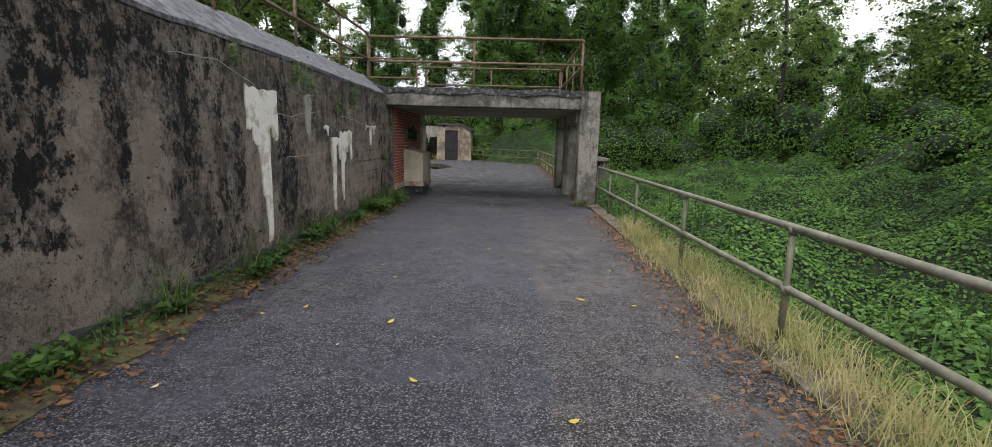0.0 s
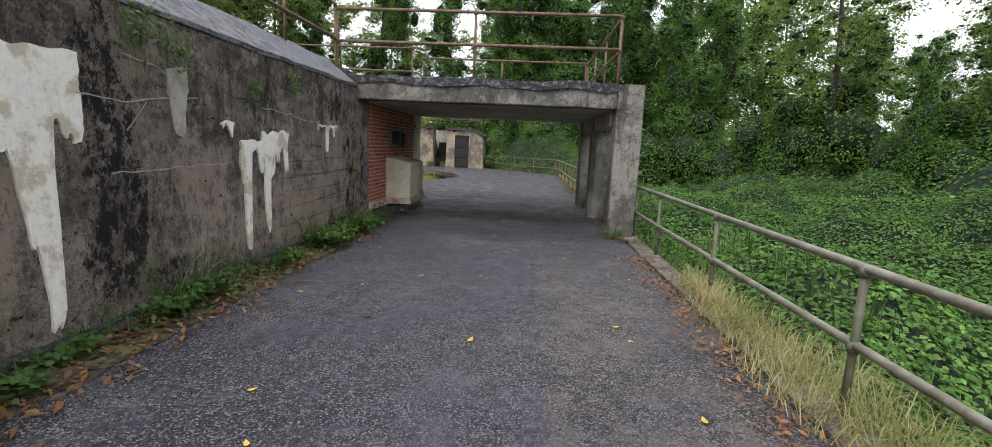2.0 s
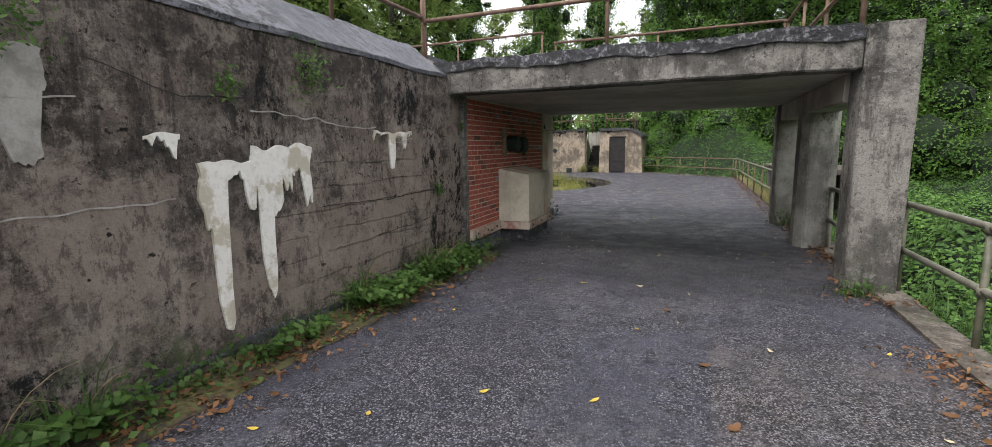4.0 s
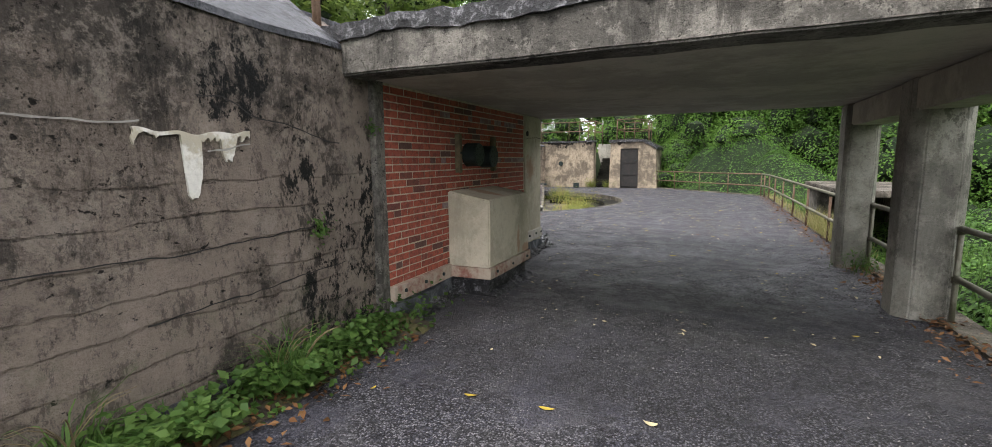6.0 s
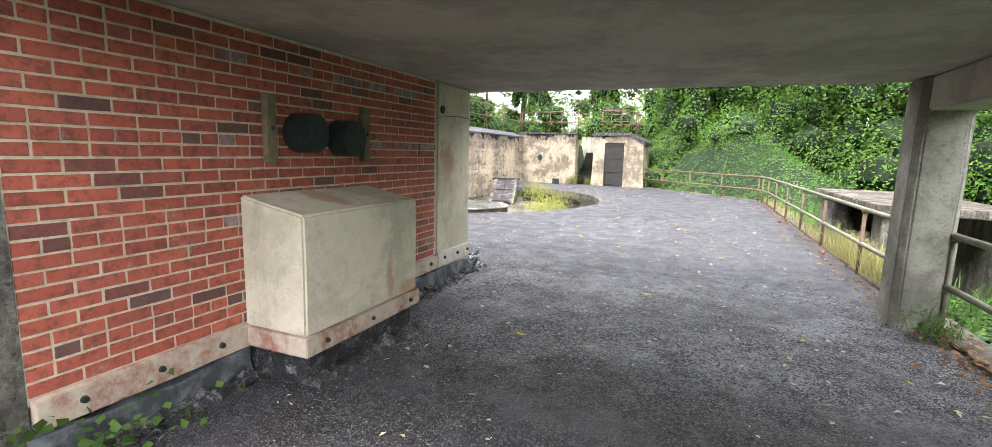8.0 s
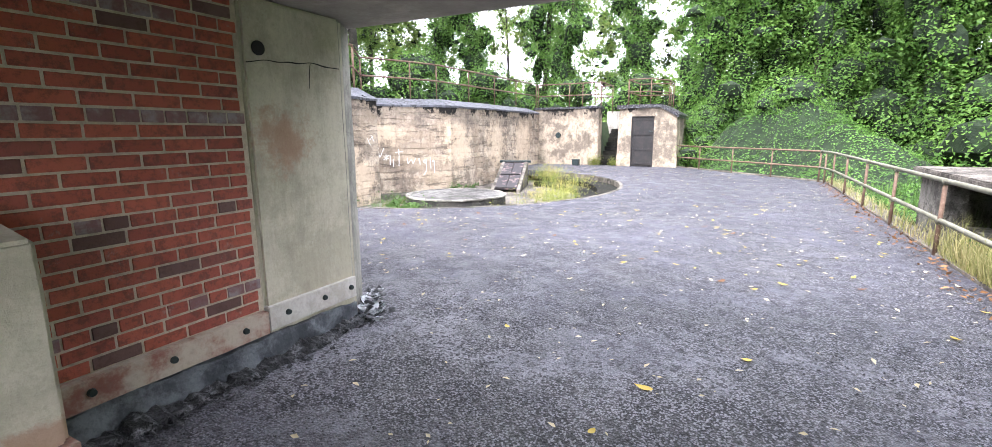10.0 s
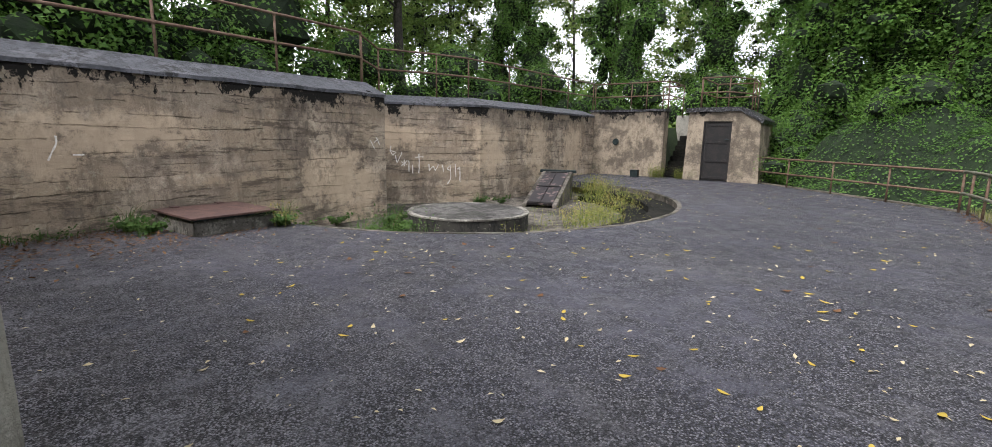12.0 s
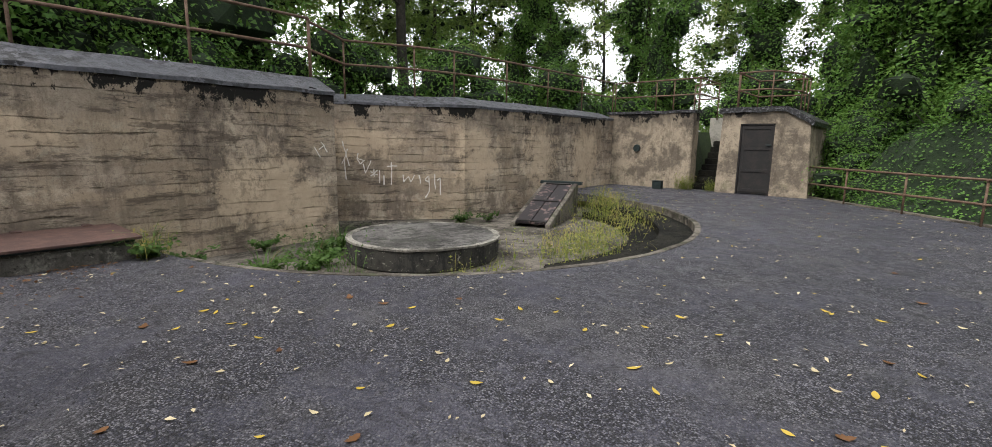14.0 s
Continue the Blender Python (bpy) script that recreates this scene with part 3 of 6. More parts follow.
def ground():
    xs = sorted({*np.arange(-40, 45, 0.5).round(2), *np.linspace(-900, -40, 14).round(1), *np.linspace(45, 900, 14).round(1)})
    ys = sorted({*np.arange(-20, 60, 0.5).round(2), *np.linspace(-900, -20, 14).round(1), *np.linspace(60, 900, 14).round(1)})
    vs = [(x, y, ground_height(x, y)) for y in ys for x in xs]
    w = len(xs)
    fs = [(j * w + i, j * w + i + 1, (j + 1) * w + i + 1, (j + 1) * w + i) for j in range(len(ys) - 1) for i in range(w - 1)]
    me = bpy.data.meshes.new("ground")
    me.from_pydata(vs, [], fs)
    me.materials.append(UNDER)
    tagged(new("ground", me), "dark woodland soil under creepers and trees", "ground", kind="structure")


ground()

# deck of asphalt, cut out round the gun pit
arc = [(PIT[0] + PIT[2] * math.cos(a), PIT[1] + PIT[2] * math.sin(a)) for a in np.linspace(radians(-79), radians(78), 60)]
deck = [(-2.9, -16), (KERB_X, -16), (KERB_X, 29.0), (-2.7, 33.7), (-8.7, 33.7), (-8.5, 29.9), (-7.2, 29.75)] + arc[::-1] + [(-8.8, 19.5), (-8.8, 15.5), (-2.9, 15.5)]
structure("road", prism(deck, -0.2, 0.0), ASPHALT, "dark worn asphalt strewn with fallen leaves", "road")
pit_floor = [(-11.3, 19.2), (-2.6, 19.2), (-2.6, 30.5), (-11.3, 30.5)]
structure("pavement_pit", worn(prism(pit_floor, -0.7, PIT_Z), 0.8, 0.02, 0), PITFLOOR, "stained concrete floor of the sunken gun pit", "floor")


def ring(r0, r1, a0, a1, z0, z1, seg=40):
    out = [(PIT[0] + r1 * math.cos(a), PIT[1] + r1 * math.sin(a)) for a in np.linspace(radians(a0), radians(a1), seg)]
    out += [(PIT[0] + r0 * math.cos(a), PIT[1] + r0 * math.sin(a)) for a in np.linspace(radians(a1), radians(a0), seg)]
    return prism(out, z0, z1)


structure("trim_pit_rim", worn(ring(4.93, 5.02, -79, 78, -0.5, 0.005), 0.4, 0.014, 0), PITFLOOR, "worn pale concrete rim round the gun pit", "kerb")
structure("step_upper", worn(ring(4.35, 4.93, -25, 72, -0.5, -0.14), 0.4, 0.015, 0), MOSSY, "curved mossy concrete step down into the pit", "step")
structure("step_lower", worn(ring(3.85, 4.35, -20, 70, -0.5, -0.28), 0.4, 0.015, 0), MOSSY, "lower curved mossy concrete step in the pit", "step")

# long wall beside the road, with its tarred coping
side_block = [(0.0, -0.3), (0.0, WALL_TOP), (0.55, 2.70), (0.55, -0.3)]
wall = structure("wall_west", worn(profile_along(side_block, [(WALL_X, y) for y in np.linspace(-16, PORTAL_Y + 0.42, 60)]), 0.5, 0.012, 0.0), GREY, "tall weathered concrete wall with black mould and lime runs", "wall")
coping = [(-0.012, WALL_TOP - 0.01), (-0.012, WALL_TOP + 0.035), (0.5, 2.77), (1.2, 2.80), (1.2, 2.70), (0.55, 2.68)]
structure("trim_coping_west", worn(profile_along(coping, [(WALL_X, y) for y in np.linspace(-16, PORTAL_Y - 0.02, 110)]), 0.25, 0.02, 0.0), TAR, "peeling grey tar felt on the sloping wall top", "coping")
structure("roof_magazine", boxed(-9.0, WALL_X - 0.56, -16, 15.45, 2.2, 2.745), TAR, "flat tarred concrete roof", "roof")
structure("wall_yard_south", worn(boxed(-9.2, BRICK_X - 0.6, 15.2, 15.8, -0.3, 2.5), 0.6, 0.01, 0.0), TAN, "concrete wall closing the yard", "wall")
structure("wall_behind_brick", boxed(-3.3, BRICK_X - 0.06, PORTAL_Y + 0.42, 14.86, -0.3, 2.2), PIER, "rough concrete behind the brick facing", "wall")

# portal
structure("ceiling", boxed(-3.3, 1.9, PORTAL_Y + 0.3, PORTAL_END, SOFFIT_Z, ROOF_Z - 0.06), SOFFIT, "pale stained concrete soffit of the passage", "ceiling")
structure("beam_front", worn(boxed(WALL_X - 0.3, 1.52, PORTAL_Y, PORTAL_Y + 0.298, SOFFIT_Z - 0.01, ROOF_Z - 0.07), 0.18, 0.012, 0.015), PIER, "weathered concrete lintel with a chipped edge", "beam")
structure("beam_side", worn(boxed(1.50, 1.86, PORTAL_Y + 0.46, PORTAL_END - 0.3, 1.86, SOFFIT_Z - 0.004), 0.3, 0.006, 0.015), SOFFIT, "concrete edge beam over the pillars", "beam")
structure("trim_roof_felt", worn(boxed(WALL_X - 0.4, 1.5, PORTAL_Y - 0.025, PORTAL_END + 0.03, ROOF_Z - 0.10, ROOF_Z + 0.03), 0.07, 0.05, 0.0), TAREDGE, "black lumpy tar felt along the roof edge", "roofing")


def pillar(name, x0, x1, y0, y1, z1, mat, chamfer=0.07):
    c = chamfer
    out = [(x0, y0 + c), (x0 + c, y0), (x1 - c, y0), (x1, y0 + c), (x1, y1 - c), (x1 - c, y1), (x0 + c, y1), (x0, y1 - c)]
    structure(name, worn(prism(out, -0.25, z1), 0.2, 0.008, 0.012), mat, "stained concrete pillar with chamfered corners", "pillar")


pillar("pillar_1", 1.53, 1.96, PORTAL_Y - 0.04, PORTAL_Y + 0.44, ROOF_Z + 0.02, PIER, 0.02)
pillar("pillar_2", 1.47, 1.93, 13.26, 13.74, SOFFIT_Z - 0.002, PALE, 0.1)
pillar("pillar_3", 1.45, 1.83, 15.5, 15.9, SOFFIT_Z - 0.002, PALE, 0.05)

# east parapet wall ends and the concrete end pier of the passage
structure("pier_end", worn(prism([(-3.35, 14.87), (BRICK_X + 0.01, 14.87), (BRICK_X + 0.01, 15.62), (-2.84, 15.84), (-3.35, 15.84)], -0.25, SOFFIT_Z - 0.003), 0.2, 0.006, 0.02), PLASTER, "pale rendered concrete pier with a horizontal crack", "wall")
pier = bpy.data.objects["pier_end"]
pier.data.materials.append(PALE)
for f in pier.data.polygons:
    f.material_index = 1 if f.normal.y > 0.25 else 0
structure("pier_front", worn(boxed(-3.3, BRICK_X + 0.004, PORTAL_Y + 0.3, PORTAL_Y + 0.418, -0.25, SOFFIT_Z - 0.003), 0.2, 0.01, 0.0), PIER, "broken concrete corner beside the brickwork", "wall")

# yard walls
yard = [(0.0, -0.8), (0.0, 2.2), (0.5, 2.45), (0.5, -0.8)]
structure("wall_yard_west", worn(profile_along(yard, [(YARD_X, y) for y in np.linspace(15.3, YARD_END, 16)]), 0.5, 0.014, 0.0), TAN, "tan board-marked concrete parapet wall", "wall")
cap = [(-0.02, 2.18), (-0.02, 2.24), (0.6, 2.52), (1.0, 2.54), (1.0, 2.44), (0.5, 2.42)]
structure("trim_coping_yard", worn(profile_along(cap, [(YARD_X, y) for y in np.linspace(15.6, YARD_END + 0.02, 40)]), 0.25, 0.018, 0.0), TAR, "peeling grey tar coping on the yard wall", "coping")
ret = [(YARD_X - 0.02, YARD_END - 0.02), (-10.95, YARD_END + 0.2)]
rec = [(-10.95, YARD_END + 0.2), (-8.5, 26.15), (-8.32, 29.0), (-8.5, 33.4)]
prof = [(0.0, -0.8), (0.0, 2.17), (0.5, 2.36), (0.5, -0.8)]
fine = []
for (xa, ya), (xb, yb) in zip(rec, rec[1:]):
    for k in range(12):
        fine.append((xa + (xb - xa) * k / 12, ya + (yb - ya) * k / 12))
fine.append(rec[-1])
structure("wall_pit", worn(profile_along(prof, rec), 0.5, 0.014, 0.0), TAN, "tan board-marked concrete wall behind the pit", "wall")
structure("wall_pit_return", worn(profile_along([(0.0, -0.8), (0.0, 2.21), (0.4, 2.3), (0.4, -0.8)], ret), 0.5, 0.014, 0.0), TAN, "return of the yard wall", "wall")
structure("trim_coping_pit", worn(profile_along([(-0.02, 2.15), (-0.02, 2.21), (0.55, 2.42), (1.0, 2.44), (1.0, 2.36), (0.5, 2.33)], fine), 0.25, 0.018, 0.0), TAR, "peeling grey tar coping above the pit", "coping")
structure("wall_wing", worn(boxed(-8.7, -5.82, 33.45, 34.0, -0.3, 2.36), 0.5, 0.012, 0.02), HUTWALL, "concrete wing wall with a round iron boss", "wall")
structure("trim_wing_felt", worn(boxed(-8.75, -5.8, 33.42, 34.1, 2.36, 2.44), 0.15, 0.03, 0.0), TAREDGE, "black tar edge on the wing wall", "roofing")

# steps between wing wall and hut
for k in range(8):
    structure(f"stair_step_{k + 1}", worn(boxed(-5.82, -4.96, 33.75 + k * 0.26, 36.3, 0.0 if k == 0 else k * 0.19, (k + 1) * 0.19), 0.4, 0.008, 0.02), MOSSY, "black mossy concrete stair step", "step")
structure("wall_stair_back", boxed(-6.2, -4.6, 36.3, 36.7, -0.2, 2.33), PALE, "pale wall at the head of the steps", "wall")

# hut
hut = bmesh.new()
front = [(-4.98, -0.2), (-2.6, -0.2), (-2.7, 1.96), (-3.3, 2.32), (-4.9, 2.32)]
fa = [hut.verts.new((x, FAR_Y, z)) for x, z in front]
fb = [hut.verts.new((x, FAR_Y + 3.0, z)) for x, z in front]
hut.faces.new(fa)
hut.faces.new(fb)
for i in range(5):
    hut.faces.new((fa[i], fa[(i + 1) % 5], fb[(i + 1) % 5], fb[i]))
bmesh.ops.recalc_face_normals(hut, faces=hut.faces[:])
cutter = part("hut_cutter", boxed(-4.41, -3.53, FAR_Y - 0.2, FAR_Y + 0.35, -0.02, 1.99), PALE)
hut_wall = structure("wall_hut", hut, HUTWALL, "small concrete entrance hut with a battered side", "wall")
cut = hut_wall.modifiers.new("doorway", "BOOLEAN")
cut.object, cut.operation, cut.solver = cutter, "DIFFERENCE", "EXACT"
dg = bpy.context.evaluated_depsgraph_get()
hut_me = bpy.data.meshes.new_from_object(hut_wall.evaluated_get(dg))
hut_wall.modifiers.clear()
hut_wall.data = hut_me
bpy.data.objects.remove(cutter)
felt = bmesh.new()
top = [(-5.0, 2.30), (-4.98, 2.44), (-3.25, 2.44), (-2.6, 2.04), (-2.63, 1.93), (-3.3, 2.30)]
fa = [felt.verts.new((x, FAR_Y - 0.06, z)) for x, z in top]
fb = [felt.verts.new((x, FAR_Y + 3.1, z)) for x, z in top]
felt.faces.new(fa)
felt.faces.new(fb)
for i in range(6):
    felt.faces.new((fa[i], fa[(i + 1) % 6], fb[(i + 1) % 6], fb[i]))
bmesh.ops.recalc_face_normals(felt, faces=felt.faces[:])
structure("trim_hut_felt", worn(felt, 0.15, 0.03, 0.0), TAREDGE, "black tar roofing on the hut", "roofing")

door = structure("door_1", boxed(-4.37, -3.57, FAR_Y + 0.05, FAR_Y + 0.1, 0.03, 1.96), DOORBLACK, "closed dark steel door with riveted straps", "door")
for z in (0.12, 0.68, 1.30, 1.88):
    part("strap", boxed(-4.36, -3.58, FAR_Y + 0.03, FAR_Y + 0.052, z - 0.04, z + 0.04, bevel=0.004), DOORBLACK, door)
for x in (-4.34, -3.62):
    part("stile", boxed(x, x + 0.05, FAR_Y + 0.034, FAR_Y + 0.054, 0.03, 1.96, bevel=0.004), DOORBLACK, door)
part("door_handle", boxed(-3.72, -3.58, FAR_Y - 0.01, FAR_Y + 0.03, 1.38, 1.42, bevel=0.006), IRON, door, "rusty door hasp")
for x0, x1, z0, z1 in ((-4.41, -4.37, 0, 1.99), (-3.57, -3.53, 0, 1.99), (-4.41, -3.53, 1.955, 1.99)):
    part("door_frame", boxed(x0 + 0.002, x1 - 0.002, FAR_Y + 0.012, FAR_Y + 0.12, z0, z1 - 0.002), DOORBLACK, door)

# kerbs
kerb_path = [(KERB_X, y) for y in np.linspace(-16, 29.0, 90)]
structure("trim_kerb_east", worn(profile_along([(0.0, -0.25), (0.0, 0.035), (-0.26, 0.03), (-0.28, -0.25)], kerb_path), 0.5, 0.012, 0.0), KERB, "worn concrete kerb along the drop", "kerb")
far_path = [(1.7 + (FAR_A[0] - 1.7) * k / 14, 29.0 + (33.7 - 29.0) * k / 14) for k in range(15)]
structure("trim_kerb_far", worn(profile_along([(0.0, -0.25), (0.0, 0.035), (-0.2, 0.03), (-0.22, -0.25)], far_path), 0.5, 0.012, 0.0), KERB, "worn concrete kerb at the far edge", "kerb")


# ---- railings ----
def railing(name, posts, top, mid, mat, r, label, base=0.0, post_mat=None):
    """Posts with two rails; posts as plan points with a foot height."""
    x0, y0 = posts[0][:2]
    e = thing(name, (x0, y0, base), label, "railing")
    loc = [(p[0] - x0, p[1] - y0, (p[2] if len(p) > 2 else base) - base) for p in posts]
    uprights = []
    for x, y, z in loc:
        bm = pipe(bmesh.new(), [(x, y, z - 0.15), (x, y, top - base)], r * 0.85)
        uprights.append(part("post", bm, post_mat or mat, e))
    for name2, zz in (("top_rail", top), ("mid_rail", mid)):
        part(name2, pipe(bmesh.new(), [(x, y, zz - base) for x, y, z in loc], r), mat, e)
    for (x, y, z), up in zip(loc, uprights):
        for zz in (top, mid):
            bm = pipe(bmesh.new(), [(x, y, zz - base - r * 1.7), (x, y, zz - base + r * 0.6)], r * 1.25)
            part("collar", bm, mat, up)
    return e


railing("guard_railing", [(RAIL_X, y) for y in (-5.0, -2.9, -0.8, 1.3, 3.4, 5.5, 7.6, 9.65, 11.1)], 0.88, 0.44, GREENPIPE, 0.027, "pale green painted pipe railing beside the road", 0.0, GREENPOST)
railing("guard_railing", [(1.8, 11.5), (1.85, 13.2)], 0.85, 0.42, GREENPIPE, 0.027, "pipe railing between concrete pillars")
railing("guard_railing", [(1.8, 13.8), (1.8, 15.5)], 0.85, 0.42, GREENPIPE, 0.027, "pipe railing between concrete pillars")
railing("guard_railing", [(1.78, y) for y in (16.0, 17.85, 20.0, 22.0, 24.0, 26.0, 27.8)] + [(1.7, 28.6), FAR_B], 0.84, 0.40, GREENPIPE, 0.027, "pale green pipe railing with rusty posts beside the yard", 0.0, RUSTY)
fr = [(FAR_B[0] + (FAR_A[0] - FAR_B[0]) * k / 4, FAR_B[1] + (FAR_A[1] - FAR_B[1]) * k / 4) for k in range(5)]
railing("guard_railing", fr, 0.84, 0.40, RUSTY, 0.025, "rusty pipe railing at the far edge of the yard")
railing("roof_railing", [(-3.25, y, 2.7) for y in (-4.8, -2.7, -0.6, 1.5, 3.5, 5.5, 7.55, 9.5)] + [(-3.22, 11.2, 2.5)], 3.68, 3.14, RUSTY, 0.026, "rusty pipe railing on the wall top", 2.5)
railing("roof_railing", [(-3.2, 11.22, 2.5), (-0.85, 11.22, 2.5), (1.54, 11.22, 2.5)], 3.62, 3.10, RUSTY, 0.026, "rusty pipe railing over the passage mouth", 2.5)
railing("roof_railing", [(1.56, 11.26, 2.5), (1.55, 12.8, 2.5), (1.55, 14.3, 2.5), (1.55, 15.75, 2.5)], 3.60, 3.08, RUSTY, 0.026, "rusty pipe railing along the roof edge", 2.5)
railing("roof_railing", [(1.5, 15.78, 2.5), (-0.65, 15.78, 2.5), (-2.7, 15.78, 2.5)], 3.62, 3.10, RUSTY, 0.024, "rusty pipe railing at the back of the roof", 2.5)
railing("roof_railing", [(-3.0, 15.8, 2.5), (-5.0, 15.8, 2.5), (-7.0, 15.8, 2.5), (-9.2, 15.8, 2.5)], 3.86, 3.28, RUSTY, 0.024, "rusty pipe railing above the yard wall", 2.5)
railing("wall_railing", [(-9.3, y, 2.5) for y in (15.9, 16.9, 18.85, 20.85, 22.83)], 3.57, 3.05, RUSTY, 0.026, "rusty pipe railing on the yard wall", 2.5)
curve = [(-9.3, 22.85, 2.4), (-10.3, 24.2, 2.4), (-9.6, 25.6, 2.4), (-9.3, 26.6, 2.4), (-9.2, 28.5, 2.4), (-9.15, 30.4, 2.4), (-9.1, 32.3, 2.4), (-9.0, 34.3, 2.4)]
railing("wall_railing", curve, 3.52, 3.02, RUSTY, 0.025, "rusty pipe railing curving above the pit", 2.4)
railing("wall_railing", [(-8.9, 34.3, 2.4), (-7.4, 34.3, 2.4), (-6.8, 34.3, 2.4), (-5.95, 34.2, 2.4)], 3.48, 2.98, RUSTY, 0.024, "rusty pipe railing above the wing wall", 2.4)
railing("wall_railing", [(-5.95, 34.25, 2.4), (-5.95, 36.2, 2.4), (-6.8, 36.3, 2.4)], 3.48, 2.98, RUSTY, 0.024, "rusty pipe railing beside the steps", 2.4)
railing("hut_railing", [(-4.75, 34.0, 2.4), (-3.85, 34.0, 2.4), (-3.3, 35.2, 2.4), (-3.3, 36.5, 2.4)], 3.5, 3.0, RUSTY, 0.024, "rusty pipe railing on the hut roof", 2.4)
railing("hut_railing", [(-4.75, 34.1, 2.4), (-4.75, 36.4, 2.4), (-3.4, 36.5, 2.4)], 3.5, 3.0, RUSTY, 0.024, "rusty pipe railing round the stair head", 2.4)


# ---- passage: strips, box, vents ----
def strip(name, x0, x1, y0, y1, z0, z1, mat, label):
    rough = mat == FLASH
    return tagged(part(name, worn(boxed(x0, x1, y0, y1, z0, z1), 0.05 if rough else 0.12, 0.04 if rough else 0.006, 0.004), mat), label, "trim", kind="structure")


strip("trim_ledge", BRICK_X - 0.05, BRICK_X + 0.045, 11.43, 12.5, 0.19, 0.33, STRIP, "rust-stained concrete ledge under the bricks")
strip("trim_ledge_far", BRICK_X - 0.05, BRICK_X + 0.045, 13.7, 14.86, 0.19, 0.33, STRIP, "rust-stained concrete ledge under the bricks")
strip("trim_ledge_pier", BRICK_X - 0.05, BRICK_X + 0.04, 14.865, 15.605, 0.2, 0.35, WHITESTRIP, "white painted ledge at the foot of the pier")
strip("trim_flashing", BRICK_X - 0.05, BRICK_X + 0.035, 11.4, 12.5, -0.02, 0.17, FLASH, "crumpled grey flashing along the wall foot")
strip("trim_flashing_far", BRICK_X - 0.05, BRICK_X + 0.035, 13.72, 15.61, -0.02, 0.17, FLASH, "crumpled grey flashing along the wall foot")

cab = thing("concrete_box", (BRICK_X, 12.5, 0.0), "pale rendered concrete box built against the brick wall", "box")
bm = bmesh.new()
sec = [(0.0, 0.32), (0.50, 0.32), (0.50, 1.05), (0.0, 1.14)]
fa = [bm.verts.new((x, 0.0, z)) for x, z in sec]
fb = [bm.verts.new((x, 1.2, z)) for x, z in sec]
bm.faces.new(fa)
bm.faces.new(fb)
for i in range(4):
    bm.faces.new((fa[i], fa[(i + 1) % 4], fb[(i + 1) % 4], fb[i]))
bmesh.ops.recalc_face_normals(bm, faces=bm.faces[:])
part("body", worn(bm, 0.15, 0.005, 0.015), PLASTER, cab)
part("base_strip", worn(boxed(0.0, 0.52, -0.02, 1.22, 0.2, 0.318), 0.12, 0.006, 0.006), STRIP, cab, "red-stained strip round the foot")
part("plinth", worn(boxed(0.0, 0.47, 0.03, 1.17, -0.02, 0.198), 0.05, 0.04, 0.006), TAREDGE, cab, "dark crumpled plinth")
for y in (0.15, 0.6, 1.08):
    bm = bmesh.new()
    bmesh.ops.create_cone(bm, cap_ends=True, segments=10, radius1=0.018, radius2=0.014, depth=0.02, matrix=Matrix.Translation((0.525, y, 0.26)) @ pose(0, 0, 0, 0, 90, 0))
    part("bolt", bm, IRON, cab)


def vent(y, z):
    e = thing("vent_drum", (BRICK_X, y, z), "dark green perforated iron vent drum on the brick wall", "vent", "vents on the brick wall")
    bm = bmesh.new()
    bmesh.ops.create_cone(bm, cap_ends=True, segments=28, radius1=0.135, radius2=0.13, depth=0.17, matrix=Matrix.Translation((0.085, 0, 0)) @ pose(0, 0, 0, 0, 90, 0))
    bmesh.ops.bevel(bm, geom=[ed for ed in bm.edges if ed.calc_face_angle(0) > 0.8], offset=0.008, segments=2, affect="EDGES")
    part("drum", bm, IRON, e)
    # near-black discs on the drum face, painted as the shade inside perforations
    for k in range(9):
        a, rr = (2 * math.pi * k / 8, 0.085) if k < 8 else (0, 0)
        bm = bmesh.new()
        bmesh.ops.create_cone(bm, cap_ends=True, segments=8, radius1=0.011, radius2=0.011, depth=0.004, matrix=Matrix.Translation((0.172, rr * math.cos(a), rr * math.sin(a))) @ pose(0, 0, 0, 0, 90, 0))
        part("hole", bm, DOORBLACK, e)


for y, z, x in [(y, 0.265, 0.05) for y in (11.6, 11.95, 12.3, 13.95, 14.3, 14.7)] + [(y, 0.28, 0.045) for y in (15.0, 15.3, 15.55)]:
    bm = bmesh.new()
    bmesh.ops.create_cone(bm, cap_ends=True, segments=10, radius1=0.02, radius2=0.016, depth=0.02, matrix=Matrix.Translation((BRICK_X + x, y, z)) @ pose(0, 0, 0, 0, 90, 0))
    o = part("bolt", bm, IRON, bpy.data.objects["trim_ledge" if y < 12.5 else "trim_ledge_far" if y < 14.86 else "trim_ledge_pier"])
vent(12.98, 1.53)
vent(13.38, 1.51)
for y in (12.72, 13.66):
    e = thing("timber_batten", (BRICK_X, y, 1.33), "mossy yellowish timber batten bolted upright to the bricks", "batten", "battens on the brick wall")
    part("board", worn(boxed(0.0, 0.06, -0.035, 0.035, 0.0, 0.43), 0.1, 0.004, 0.006), OLDWOOD, e)
    bm = bmesh.new()
    bmesh.ops.create_cone(bm, cap_ends=True, segments=8, radius1=0.014, radius2=0.01, depth=0.015, matrix=Matrix.Translation((0.065, 0, 0.22)) @ pose(0, 0, 0, 0, 90, 0))
    part("bolt", bm, IRON, e)
# no real opening: a near-black disc stands for the shade in the hole
bm = bmesh.new()
